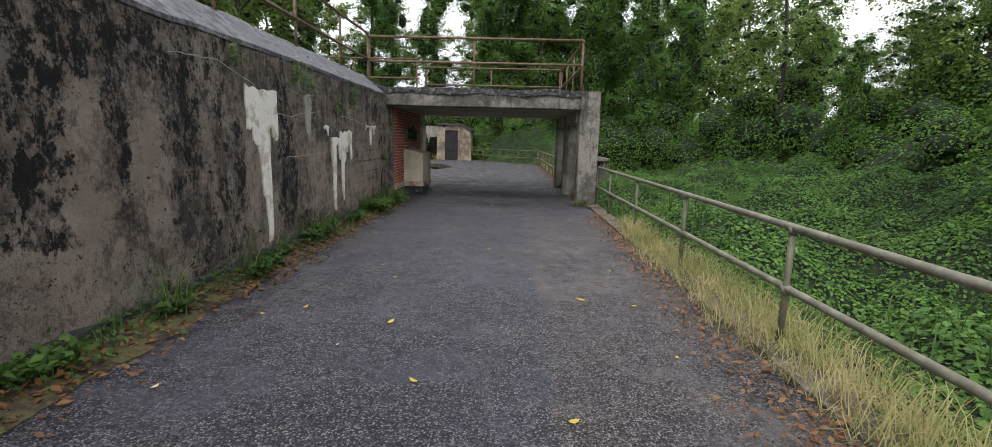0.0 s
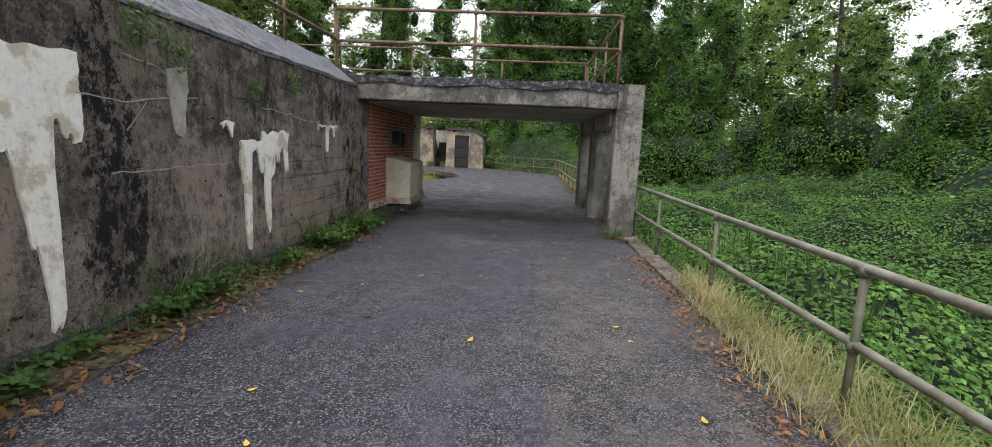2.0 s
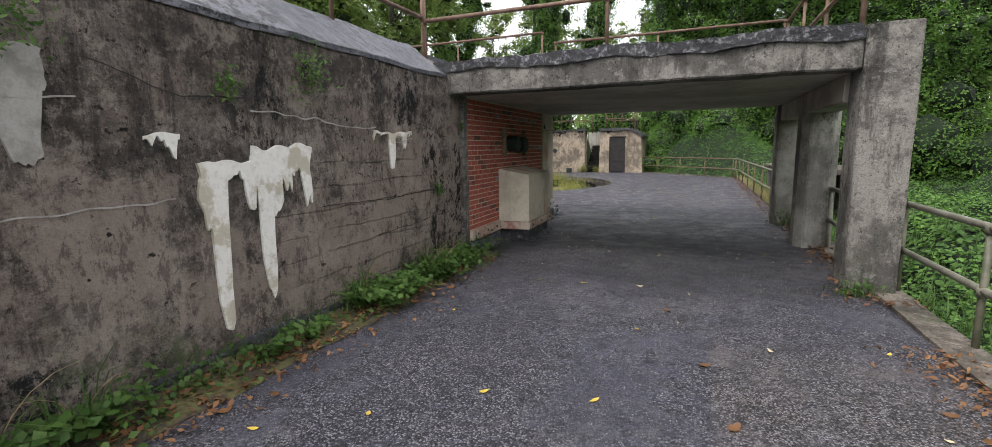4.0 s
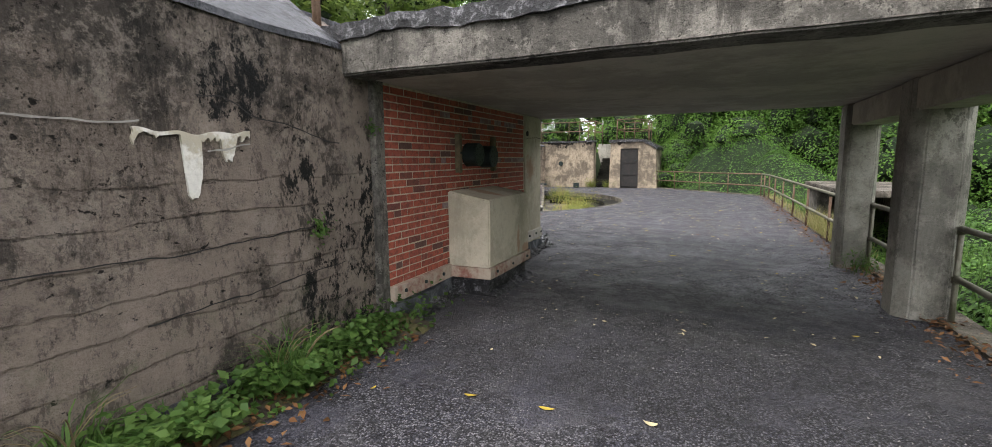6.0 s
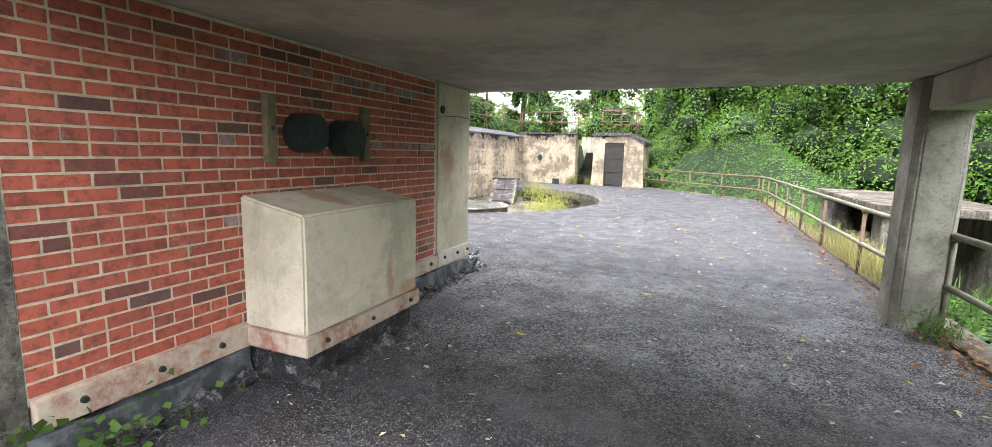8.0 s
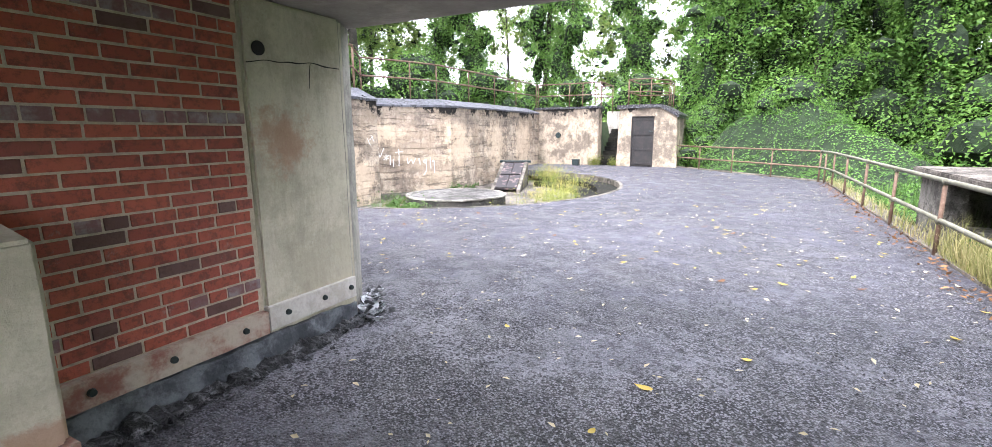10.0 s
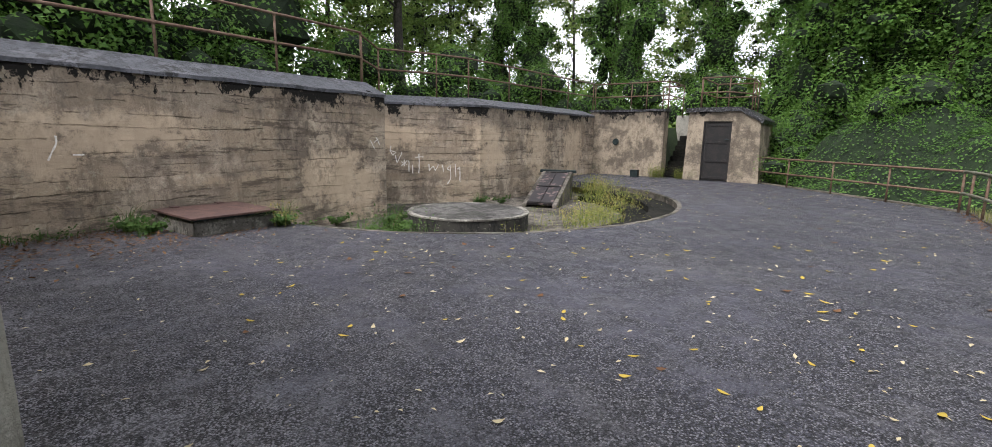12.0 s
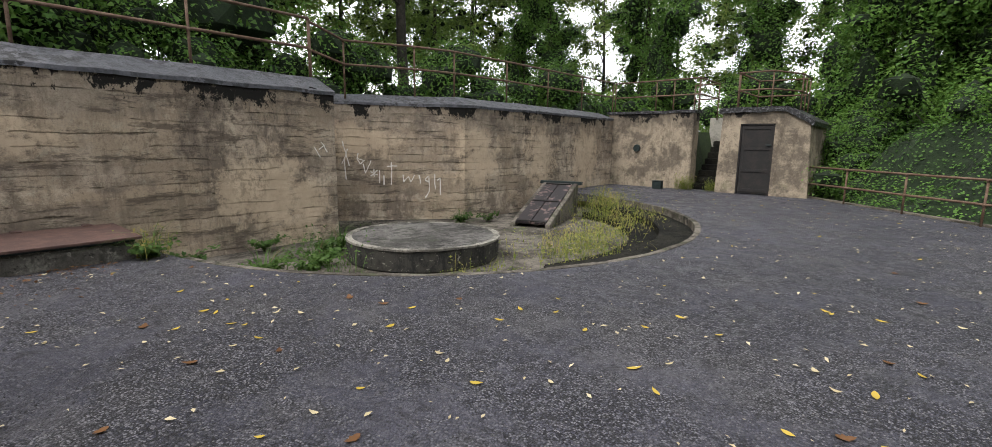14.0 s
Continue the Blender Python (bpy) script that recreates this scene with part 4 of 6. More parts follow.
bmesh.ops.create_cone(bm, cap_ends=True, segments=20, radius1=0.04, radius2=0.04, depth=0.02, matrix=Matrix.Translation((BRICK_X + 0.012, 14.97, 1.86)) @ pose(0, 0, 0, 0, 90, 0))
tagged(part("pipe_sleeve", bm, DOORBLACK), "near-black disc painted as the shade inside a pipe hole in the pier", "pipe")

# ---- yard things ----
h = thing("steel_hatch", (-8.55, 18.32, 0.0), "rusty brown steel hatch on a concrete plinth beside the yard wall", "hatch")
part("plinth", worn(boxed(0.0, 1.26, 0.0, 1.14, -0.1, 0.2), 0.12, 0.02, 0.025), LIP, h, "pale mossy concrete plinth")
part("lid", boxed(0.04, 1.32, -0.04, 1.18, 0.235, 0.265, bevel=0.006), RUSTPLATE, h, "rusty brown steel lid")
part("frame", boxed(0.08, 1.24, 0.02, 1.12, 0.2, 0.235), IRON, h)
for y in (0.2, 0.85):
    part("hinge", boxed(0.0, 0.14, y, y + 0.1, 0.2, 0.28, bevel=0.008), RUSTPLATE, h)

d = thing("gun_mount_disc", (-6.42, 23.05, PIT_Z), "round mossy concrete gun mount in the pit", "platform")
bm = cyl(bmesh.new(), (0, 0, 0.0), 1.2, 0.32, 64)
bmesh.ops.bevel(bm, geom=[ed for ed in bm.edges if ed.calc_face_angle(0) > 0.8], offset=0.02, segments=2, affect="EDGES")
for v in bm.verts:
    v.co += v.co.normalized() * 0.012 * noise.noise(v.co * 4)
part("drum", bm, DRUM, d, "black mossy side of the mount")
lip = ring(1.12, 1.215, 0, 359.9, 0.0, 0.03, 72)
lip.transform(Matrix.Translation((-PIT[0], -PIT[1], 0.31)))
part("lip", worn(lip, 0.12, 0.012, 0.0), LIP, d, "pale chipped lip of the mount")
part("top", cyl(bmesh.new(), (0, 0, 0.315), 1.17, 0.016, 64), DISC, d, "worn grey top of the mount")

# sloping cellar hatch in the pit
c = thing("cellar_hatch", (-6.65, 26.23, PIT_Z), "rusty sloping steel cellar hatch on concrete cheeks in the pit", "hatch")
rot = pose(0, 0, 0, 0, 0, 17.4)
L, RISE, W = 2.25, 0.78, 0.68


def wedge(x0, x1, drop):
    bm = bmesh.new()
    sec = [(0.0, -0.02), (L + 0.15, -0.02), (L + 0.15, RISE - drop + 0.02), (L, RISE - drop), (0.0, 0.1 - drop if drop < 0.1 else 0.0)]
    fa = [bm.verts.new((x0, y, z)) for y, z in sec]
    fb = [bm.verts.new((x1, y, z)) for y, z in sec]
    bm.faces.new(fa)
    bm.faces.new(fb)
    n = len(sec)
    for i in range(n):
        bm.faces.new((fa[i], fa[(i + 1) % n], fb[(i + 1) % n], fb[i]))
    bmesh.ops.recalc_face_normals(bm, faces=bm.faces[:])
    return bm


part("cheek", worn(wedge(W / 2, W / 2 + 0.11, 0.0), 0.2, 0.006, 0.01), PITFLOOR, c)
part("cheek", worn(wedge(-W / 2 - 0.11, -W / 2, 0.0), 0.2, 0.006, 0.01), PITFLOOR, c)
slope = math.atan2(RISE - 0.1, L)
SM = pose(0, 0, 0.1, math.degrees(slope), 0, 0)


def sloped(x0, x1, y0, y1, z0, z1, bevel=0.004):
    bm = boxed(x0, x1, y0, y1, z0, z1, bevel=bevel)
    bm.transform(SM)
    return bm


part("leaf", sloped(-W / 2, -0.01, 0.03, 2.33, -0.03, 0.02), OLDSTEEL, c, "rust-streaked steel leaf")
part("leaf", sloped(0.01, W / 2, 0.03, 2.33, -0.03, 0.02), OLDSTEEL, c, "rust-streaked steel leaf")
for y in (0.04, 1.15, 2.25):
    part("strap", sloped(-W / 2 + 0.02, W / 2 - 0.02, y, y + 0.06, 0.021, 0.045), DOORBLACK, c, "dark steel strap")
part("lintel", boxed(-W / 2 - 0.2, W / 2 + 0.2, L + 0.1, L + 0.25, RISE - 0.02, RISE + 0.06, bevel=0.01), IRON, c, "dark head rail of the hatch")
c.matrix_basis = Matrix.Translation((-6.65, 26.23, PIT_Z)) @ rot

b = thing("iron_box", (-6.6, 32.9, 0.0), "small dark iron box standing before the wing wall", "box")
part("case", boxed(-0.14, 0.14, -0.08, 0.12, 0.0, 0.24, bevel=0.012), IRON, b)
part("lid", boxed(-0.155, 0.155, -0.095, 0.135, 0.24, 0.26, bevel=0.004), IRON, b)
bm = bmesh.new()
bmesh.ops.create_cone(bm, cap_ends=True, segments=20, radius1=0.13, radius2=0.11, depth=0.06, matrix=Matrix.Translation((-7.6, 33.43, 1.25)) @ pose(0, 0, 0, 90, 0, 0))
tagged(part("wall_boss", bm, IRON), "round dark iron boss on the wing wall", "fitting")

# concrete lookout beside the yard
s = thing("lookout_shelter", (2.15, 18.4, -1.6), "low grey concrete shelter with a slab roof beyond the railing", "shelter")
part("roof_slab", worn(boxed(-0.1, 1.6, 0.0, 4.0, 2.34, 2.46), 0.3, 0.01, 0.015), PITFLOOR, s)
part("wall", worn(boxed(0.0, 0.25, 2.9, 3.9, 0.0, 2.338), 0.3, 0.01, 0.01), PIER, s)
part("wall", worn(boxed(1.25, 1.5, 0.1, 3.9, 0.0, 2.338), 0.3, 0.01, 0.01), PIER, s)
part("wall", worn(boxed(0.25, 1.25, 3.65, 3.9, 0.0, 2.338), 0.3, 0.01, 0.01), PIER, s)
part("wall", worn(boxed(0.0, 0.25, 0.1, 0.5, 0.0, 2.338), 0.3, 0.01, 0.01), PIER, s)
part("sill", boxed(-0.02, 0.27, 0.5, 2.9, 0.0, 1.1, bevel=0.01), PIER, s)
part("shelf", boxed(0.25, 0.6, 1.0, 2.9, 1.7, 1.76, bevel=0.01), PIER, s)


# ---- plants ----
def limb(bm, pts, r0, r1, seg=8):
    rings = []
    for i, p in enumerate(pts):
        r = r0 + (r1 - r0) * i / (len(pts) - 1)
        rings.append([bm.verts.new((p[0] + r * math.cos(a), p[1] + r * math.sin(a), p[2])) for a in (2 * math.pi * k / seg for k in range(seg))])
    for a, b in zip(rings, rings[1:]):
        for k in range(seg):
            f = bm.faces.new((a[k], a[(k + 1) % seg], b[(k + 1) % seg], b[k]))
            f.smooth = True


def foliage(clumps, g, mat, parent, density, smin, smax, core=0.62, seed=0):
    """Leaves round every clump, and near-black cores painted as the shade between them."""
    cs, ns, ss = [], [], []
    bm = bmesh.new()
    for c, r, sc in clumps:
        n = int(density * r * r * (sc[2] ** 0.6))
        d = g.normal(size=(n, 3))
        d /= np.linalg.norm(d, axis=1, keepdims=True)
        lump = 1 + 0.35 * np.sin(d[:, :1] * 5 + c[0]) * np.cos(d[:, 1:2] * 4 + c[1])
        rad = r * (1 - 0.55 * g.random((n, 1)) ** 2.2) * lump * g.uniform(0.9, 1.15, (n, 1))
        cs.append(c + d * rad * sc)
        ns.append(d * 0.8 + np.array([0, 0, 0.7]) + g.normal(0, 0.45, (n, 3)))
        ss.append(g.uniform(smin, smax, n))
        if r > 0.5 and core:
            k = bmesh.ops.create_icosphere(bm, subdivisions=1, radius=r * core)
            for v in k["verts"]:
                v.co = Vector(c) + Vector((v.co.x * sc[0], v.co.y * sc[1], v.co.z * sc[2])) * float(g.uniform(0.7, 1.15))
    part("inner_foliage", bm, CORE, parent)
    crown = new("crown", spray_mesh("crown", np.concatenate(cs), np.concatenate(ns), np.concatenate(ss), mat, g=np.random.default_rng(seed + 50)))
    crown.parent = parent


def make_tree(seed, height, spread, draped):
    g = np.random.default_rng(seed)
    name = "vine_covered_tree" if draped else "broadleaf_tree"
    e = thing(name, (0, 0, 0), "tall tree draped in dense green creeper" if draped else "tall broadleaf tree with a loose light green crown" if draped is None else "tall broadleaf tree with a loose dark green crown", "tree", "trees round the battery")
    bm = bmesh.new()
    lean = g.normal(0, 0.03, 2)
    trunk = [(lean[0] * z + 0.15 * math.sin(z * 0.5 + seed), lean[1] * z + 0.15 * math.cos(z * 0.4 + seed), z) for z in np.linspace(-0.8, height * 0.93, 12)]
    limb(bm, trunk, 0.12 + height * 0.006, 0.03)
    clumps = []
    nl = 15 if not draped else 8
    for k in range(nl):
        z0 = height * (0.22 + 0.68 * (k + g.uniform(-0.3, 0.3)) / nl)
        a = k * 2.4 + g.uniform(-0.4, 0.4)
        ln = spread * g.uniform(0.55, 1.0) * (1.1 - 0.55 * abs(z0 / height - 0.5))
        bx, by = lean[0] * z0, lean[1] * z0
        pts = [(bx + math.cos(a) * ln * t, by + math.sin(a) * ln * t, z0 + ln * 0.4 * t ** 0.8 - (0.5 * t * t if draped else 0)) for t in np.linspace(0, 1, 6)]
        limb(bm, pts, 0.06, 0.015, 5)
        for t in (0.4, 0.6, 0.8, 1.0):
            for _ in range(1 if draped else 2):
                c = np.array(pts[int(t * 5)]) + g.normal(0, 0.5, 3)
                clumps.append((c, g.uniform(0.45, 1.0), np.array([1, 1, 0.62])))
    for _ in range(8):
        clumps.append((np.array([lean[0] * height, lean[1] * height, height * 0.93]) + g.normal(0, 0.8, 3), g.uniform(0.5, 0.95), np.array([1, 1, 0.8])))
    if draped:
        z = 0.2
        while z < height * 0.82:
            for _ in range(2):
                a = g.uniform(0, 6.283)
                r = g.uniform(0.3, 1.25) * (1.35 - 0.7 * z / height)
                clumps.append((np.array([math.cos(a) * r + lean[0] * z, math.sin(a) * r + lean[1] * z, z]), g.uniform(0.6, 1.05), np.array([1, 1, g.uniform(1.3, 2.2)])))
            z += 0.8
    part("trunk", bm, BARK, e)
    foliage(clumps, g, PALETREE if draped is None else VINELEAF if draped else TREELEAF, e, 190 if draped is None else 500 if draped else 350, 0.08 if draped is None else 0.038, 0.15 if draped is None else 0.078, 0.5 if draped else 0.3, seed)
    return e


def make_bush(seed, h, w):
    g = np.random.default_rng(seed)
    e = thing("creeper_mound", (0, 0, 0), "rounded mound of green creeper over scrub", "bush", "creeper mounds under the trees")
    bm = bmesh.new()
    clumps = []
    for k in range(9):
        a = g.uniform(0, 6.283)
        r = w * g.uniform(0.1, 0.8)
        z = h * g.uniform(0.1, 0.8) * (1.1 - 0.6 * r / w)
        pts = [(math.cos(a) * r * t, math.sin(a) * r * t, z * t - 0.3) for t in np.linspace(0, 1, 5)]
        limb(bm, pts, 0.04, 0.012, 5)
        clumps.append((np.array([math.cos(a) * r, math.sin(a) * r, z]), g.uniform(0.7, 1.2) * h * 0.3, np.array([1.15, 1.15, 0.9])))
    part("stems", bm, BARK, e)
    foliage(clumps, g, VINELEAF, e, 620, 0.032, 0.066, 0.62, seed)
    return e


models = [make_tree(s, hgt, sp, dr) for s, hgt, sp, dr in ((1, 15, 4.2, False), (2, 12.5, 3.6, False), (3, 17, 4.6, False), (4, 14, 3.0, True), (5, 11.5, 2.6, True), (6, 16, 3.2, True), (7, 16, 5.0, None), (8, 13.5, 4.6, None), (9, 17, 1.5, True))]
used = [False] * len(models)


def plant(k, x, y, scale, turn):
    if 0.58 < math.atan2(x, y) < 0.70 and x > 12:      # a clearing down the slope
        scale *= 0.5
    z = ground_height(x, y)
    mtx = pose(x, y, z, 0, 0, turn) @ Matrix.Scale(scale, 4)
    if used[k]:
        o = copy_thing(models[k], mtx)
        o.matrix_basis = mtx
    else:
        models[k].matrix_basis = mtx
        used[k] = True


tg = random.Random(5)
bushes = [make_bush(21, 3.4, 2.2), make_bush(22, 2.6, 2.0), make_bush(23, 4.4, 2.6)]
bush_used = [False] * 3


def shrub(k, x, y, scale, turn):
    mtx = pose(x, y, ground_height(x, y) - 0.1, 0, 0, turn) @ Matrix.Scale(scale, 4)
    if bush_used[k]:
        o = copy_thing(bushes[k], mtx)
        o.matrix_basis = mtx
    else:
        bushes[k].matrix_basis = mtx
        bush_used[k] = True


def thicket(xa, ya, xb, yb, n, spread, kinds=(0, 1, 2), smin=0.7, smax=1.15):
    for i in range(n):
        t = (i + tg.uniform(-0.3, 0.3)) / max(1, n - 1)
        shrub(tg.choice(kinds), xa + (xb - xa) * t + tg.uniform(-spread, spread), ya + (yb - ya) * t + tg.uniform(-spread, spread), tg.uniform(smin, smax), tg.uniform(0, 360))



def grove(x0, x1, y0, y1, n, kinds, smin=0.8, smax=1.2):
    placed = []
    for _ in range(n * 20):
        if len(placed) >= n:
            break
        x, y = tg.uniform(x0, x1), tg.uniform(y0, y1)
        if all((x - a) ** 2 + (y - b) ** 2 > 5.5 for a, b in placed):
            placed.append((x, y))
            plant(tg.choice(kinds), x, y, tg.uniform(smin, smax), tg.uniform(0, 360))


grove(-21, -14.5, 15, 37, 6, (6, 7, 8, 1))
grove(-32, -21, 8, 46, 8, (6, 7))
for x, y, scale in ((-19.5, 43.0, 1.0), (-16.4, 41.2, 0.9), (-12.6, 44.5, 1.05), (-9.9, 42.0, 0.85), (-7.0, 45.5, 1.0)):
    plant(8, x, y, scale, x * 37)
plant(6, -14.5, 55.0, 0.9, 10)
plant(7, 2.0, 54.0, 1.0, 80)
for k, x, y, scale in ((7, -9.0, 52.0, 0.8), (6, -18.5, 51.0, 0.8), (7, -4.2, 50.0, 0.75), (6, -23.0, 47.0, 0.9), (3, -1.6, 39.2, 0.9), (5, 1.4, 41.5, 1.0), (4, 3.4, 43.0, 1.1)):
    plant(k, x, y, scale, x * 53)
plant(5, -2.6, 42.0, 1.0, 20)
plant(3, 0.9, 45.0, 1.1, 120)
grove(3, 14, 37, 46, 10, (3, 5, 3, 4))
grove(14, 24, 22, 34, 9, (3, 4, 5, 1, 0))
grove(18, 28, 3, 20, 7, (3, 4, 5, 1))
grove(12, 34, 36, 56, 6, (6, 7))
grove(28, 40, 0, 34, 6, (6, 7))
plant(4, 10.4, 9.3, 0.9, 30)
plant(5, 2.4, 38.5, 1.0, 70)
plant(3, 5.6, 37.5, 1.05, 170)
plant(5, 9.2, 35.5, 0.95, 250)
plant(3, -0.6, 40.0, 1.1, 300)
thicket(-13.5, 16, -13, 40, 12, 1.2, (0, 1), 0.7, 1.0)
thicket(-12.8, 14.5, -14, 21, 4, 0.6, (2,), 1.0, 1.3)
thicket(-12, 39, 2, 40, 8, 1.2, (0, 1))
thicket(1, 37, 13, 36.5, 8, 1.0)
thicket(13, 34, 22, 20, 9, 1.5)
thicket(15, 20, 17, 2, 8, 1.5)
thicket(17, 23, 24, 33, 6, 1.2)
thicket(9, 36, 23, 24, 8, 1.0, (2,), 1.1, 1.5)
thicket(20, 22, 21, 4, 6, 1.0, (2,), 1.1, 1.5)
shrub(2, 10.0, 8.2, 0.8, 40)
shrub(0, 9.0, 7.6, 0.7, 140)
shrub(0, -1.6, 37.0, 0.75, 10)
shrub(1, 0.6, 35.2, 0.6, 80)
shrub(1, -1.85, 34.3, 0.66, 200)
shrub(0, -2.0, 35.6, 0.62, 20)
shrub(0, -1.5, 36.2, 0.7, 120)
shrub(1, 5.5, 31.0, 0.5, 200)


# every model stands somewhere in the wood
for k in range(len(models)):
    if not used[k]:
        plant(k, -16.0 - 2.2 * k, 12.0 + 1.5 * k, 0.9, 40 * k)
for k in range(3):
    if not bush_used[k]:
        shrub(k, -14.0, 14.0 + 3 * k, 0.9, 70 * k)


def far_woods():
    g = np.random.default_rng(77)
    cs, ns, ss = [], [], []
    for k in range(330):
        a = 2 * math.pi * k / 330 + g.normal(0, 0.01)
        rr = g.uniform(58, 74)
        x, y = rr * math.cos(a), 20 + rr * math.sin(a)
        top = 7 + 4 * noise.noise(Vector((x * 0.08, y * 0.08, 1))) + g.normal(0, 1.2)
        n = 210
        z = g.uniform(0, 1, n) ** 0.8 * max(4, top)
        cs.append(np.stack([x + g.normal(0, 1.6, n), y + g.normal(0, 1.6, n), z], 1))
        ns.append(g.normal(0, 1, (n, 3)) + np.array([0, 0, 0.5]))
        ss.append(g.uniform(0.22, 0.45, n))
    ob = new("far_woods", spray_mesh("far_woods", np.concatenate(cs), np.concatenate(ns), np.concatenate(ss), TREELEAF))
    tagged(ob, "distant belt of green woodland round the battery", "woods", kind="stuff")


far_woods()


# ---- creepers over the slope ----
IVY_X, IVY_Y, IVY_STEP = np.arange(-4.0, 31.0, 0.14), np.arange(-8.0, 46.0, 0.14), 0.14


def domes(X, Y, cell, amp, seed):
    """Overlapping rounded mounds, one to a jittered cell."""
    table = np.random.default_rng(seed).random((128, 128, 4))
    ix, iy = np.floor(X / cell).astype(int), np.floor(Y / cell).astype(int)
    out = np.zeros_like(X)
    for dx in (-1, 0, 1):
        for dy in (-1, 0, 1):
            q = table[(ix + dx) % 128, (iy + dy) % 128]
            r = cell * (0.7 + 0.45 * q[..., 2])
            d2 = (X - (ix + dx + q[..., 0]) * cell) ** 2 + (Y - (iy + dy + q[..., 1]) * cell) ** 2
            out = np.maximum(out, amp * (0.45 + 0.8 * q[..., 3]) * np.sqrt(np.clip(1 - d2 / r ** 2, 0, 1)))
    return out


def creeper_surface():
    """Heights of the mounded creeper over a fine grid, with how far it is from the railings."""
    X, Y = np.meshgrid(IVY_X, IVY_Y, indexing="ij")
    base = np.array([[ivy_height(x, y) for y in IVY_Y] for x in IVY_X])
    reach = np.array([[max(x - 2.1, past_far(x, y)) for y in IVY_Y] for x in IVY_X])
    t = np.clip((reach - 0.2) / 1.3, 0, 1)
    edge = t * t * (3 - 2 * t)
    heap = (domes(X, Y, 1.9, 1.0, 1) + domes(X, Y, 0.7, 0.3, 2) - 0.4) * (1 - 0.55 * np.clip((Y - 25) / 4, 0, 1))
    return base + edge * (heap), reach, heap


IVY_Z, IVY_REACH, IVY_HEAP = creeper_surface()
IVY_DX, IVY_DY = np.gradient(IVY_Z, IVY_STEP)


def over_creeper(field, x, y):
    i = np.clip(((np.asarray(x) - IVY_X[0]) / IVY_STEP).astype(int), 0, len(IVY_X) - 2)
    j = np.clip(((np.asarray(y) - IVY_Y[0]) / IVY_STEP).astype(int), 0, len(IVY_Y) - 2)
    u, v = (np.asarray(x) - IVY_X[i]) / IVY_STEP, (np.asarray(y) - IVY_Y[j]) / IVY_STEP
    return (field[i, j] * (1 - u) + field[i + 1, j] * u) * (1 - v) + (field[i, j + 1] * (1 - u) + field[i + 1, j + 1] * u) * v


def by_hut(x, y):
    return (x < -2.5) & (y < 36.5)


def creeper(n, x0, x1, y0, y1, smin, smax, seed, nearest):
    g = np.random.default_rng(seed)
    x, y = g.uniform(x0, x1, n), g.uniform(y0, y1, n)
    ragged = nearest + 0.12 * np.sin(x * 3.1 + y * 2.3) + 0.1 * np.sin(y * 7.0)
    # leaves thin out in the hollows, where the painted shade shows through
    crowded = np.clip(0.42 + 1.0 * over_creeper(IVY_HEAP, x, y), 0.22, 1)
    ok = (over_creeper(IVY_REACH, x, y) > ragged) & ~by_hut(x, y) & (g.random(n) < crowded)
    x, y = x[ok], y[ok]
    nrm = np.stack([-over_creeper(IVY_DX, x, y), -over_creeper(IVY_DY, x, y), np.ones(len(x))], 1)
    nrm /= np.linalg.norm(nrm, axis=1, keepdims=True)
    pts = np.stack([x, y, over_creeper(IVY_Z, x, y)], 1) + nrm * g.uniform(-0.12, 0.07, (len(x), 1))
    return pts, nrm + np.array([0, 0, 0.35]) + g.normal(0, 0.28, nrm.shape), g.uniform(smin, smax, len(x))


near_leaves = creeper(215000, 2.1, 12.5, -4, 22, 0.021, 0.046, 3, 0.1)
mid_leaves = creeper(60000, 11.8, 30, -6, 44, 0.045, 0.095, 4, 0.1)
far_leaves = creeper(150000, -3.2, 12.5, 22, 42, 0.022, 0.044, 6, 0.25)
pts, nrm, sz = (np.concatenate(v) for v in zip(near_leaves, mid_leaves, far_leaves))
ivy = new("ivy", leaf_mesh("ivy", pts, nrm, sz, IVY, 0.75))
tagged(ivy, "dense green creeper heaped in mounds over the slope", "ivy", kind="stuff")


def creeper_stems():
    """A near-black sheet beneath the leaves, painted as the shade between them."""
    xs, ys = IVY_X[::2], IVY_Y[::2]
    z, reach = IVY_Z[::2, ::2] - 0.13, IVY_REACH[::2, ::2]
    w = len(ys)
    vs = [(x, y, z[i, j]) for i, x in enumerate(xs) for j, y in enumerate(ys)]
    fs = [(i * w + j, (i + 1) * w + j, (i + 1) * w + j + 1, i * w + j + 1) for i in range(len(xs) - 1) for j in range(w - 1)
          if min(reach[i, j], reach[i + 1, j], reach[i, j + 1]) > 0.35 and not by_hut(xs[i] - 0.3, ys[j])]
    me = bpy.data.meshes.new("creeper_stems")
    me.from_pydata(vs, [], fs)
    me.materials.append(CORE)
    tagged(new("creeper_stems", me), "near-black sheet painted as the shade under the creeper leaves", "undergrowth", kind="stuff")


creeper_stems()


# ---- litter, weeds and grass ----
def scatter(name, label, cat, centres, normals, sizes, mat, aspect=0.6):
    ob = new(name, leaf_mesh(name, np.asarray(centres), np.asarray(normals), np.asarray(sizes), mat, aspect))
    return tagged(ob, label, cat, kind="stuff")


g = np.random.default_rng(31)
# mossy soil along the foot of the long wall
bm = bmesh.new()
rows = []
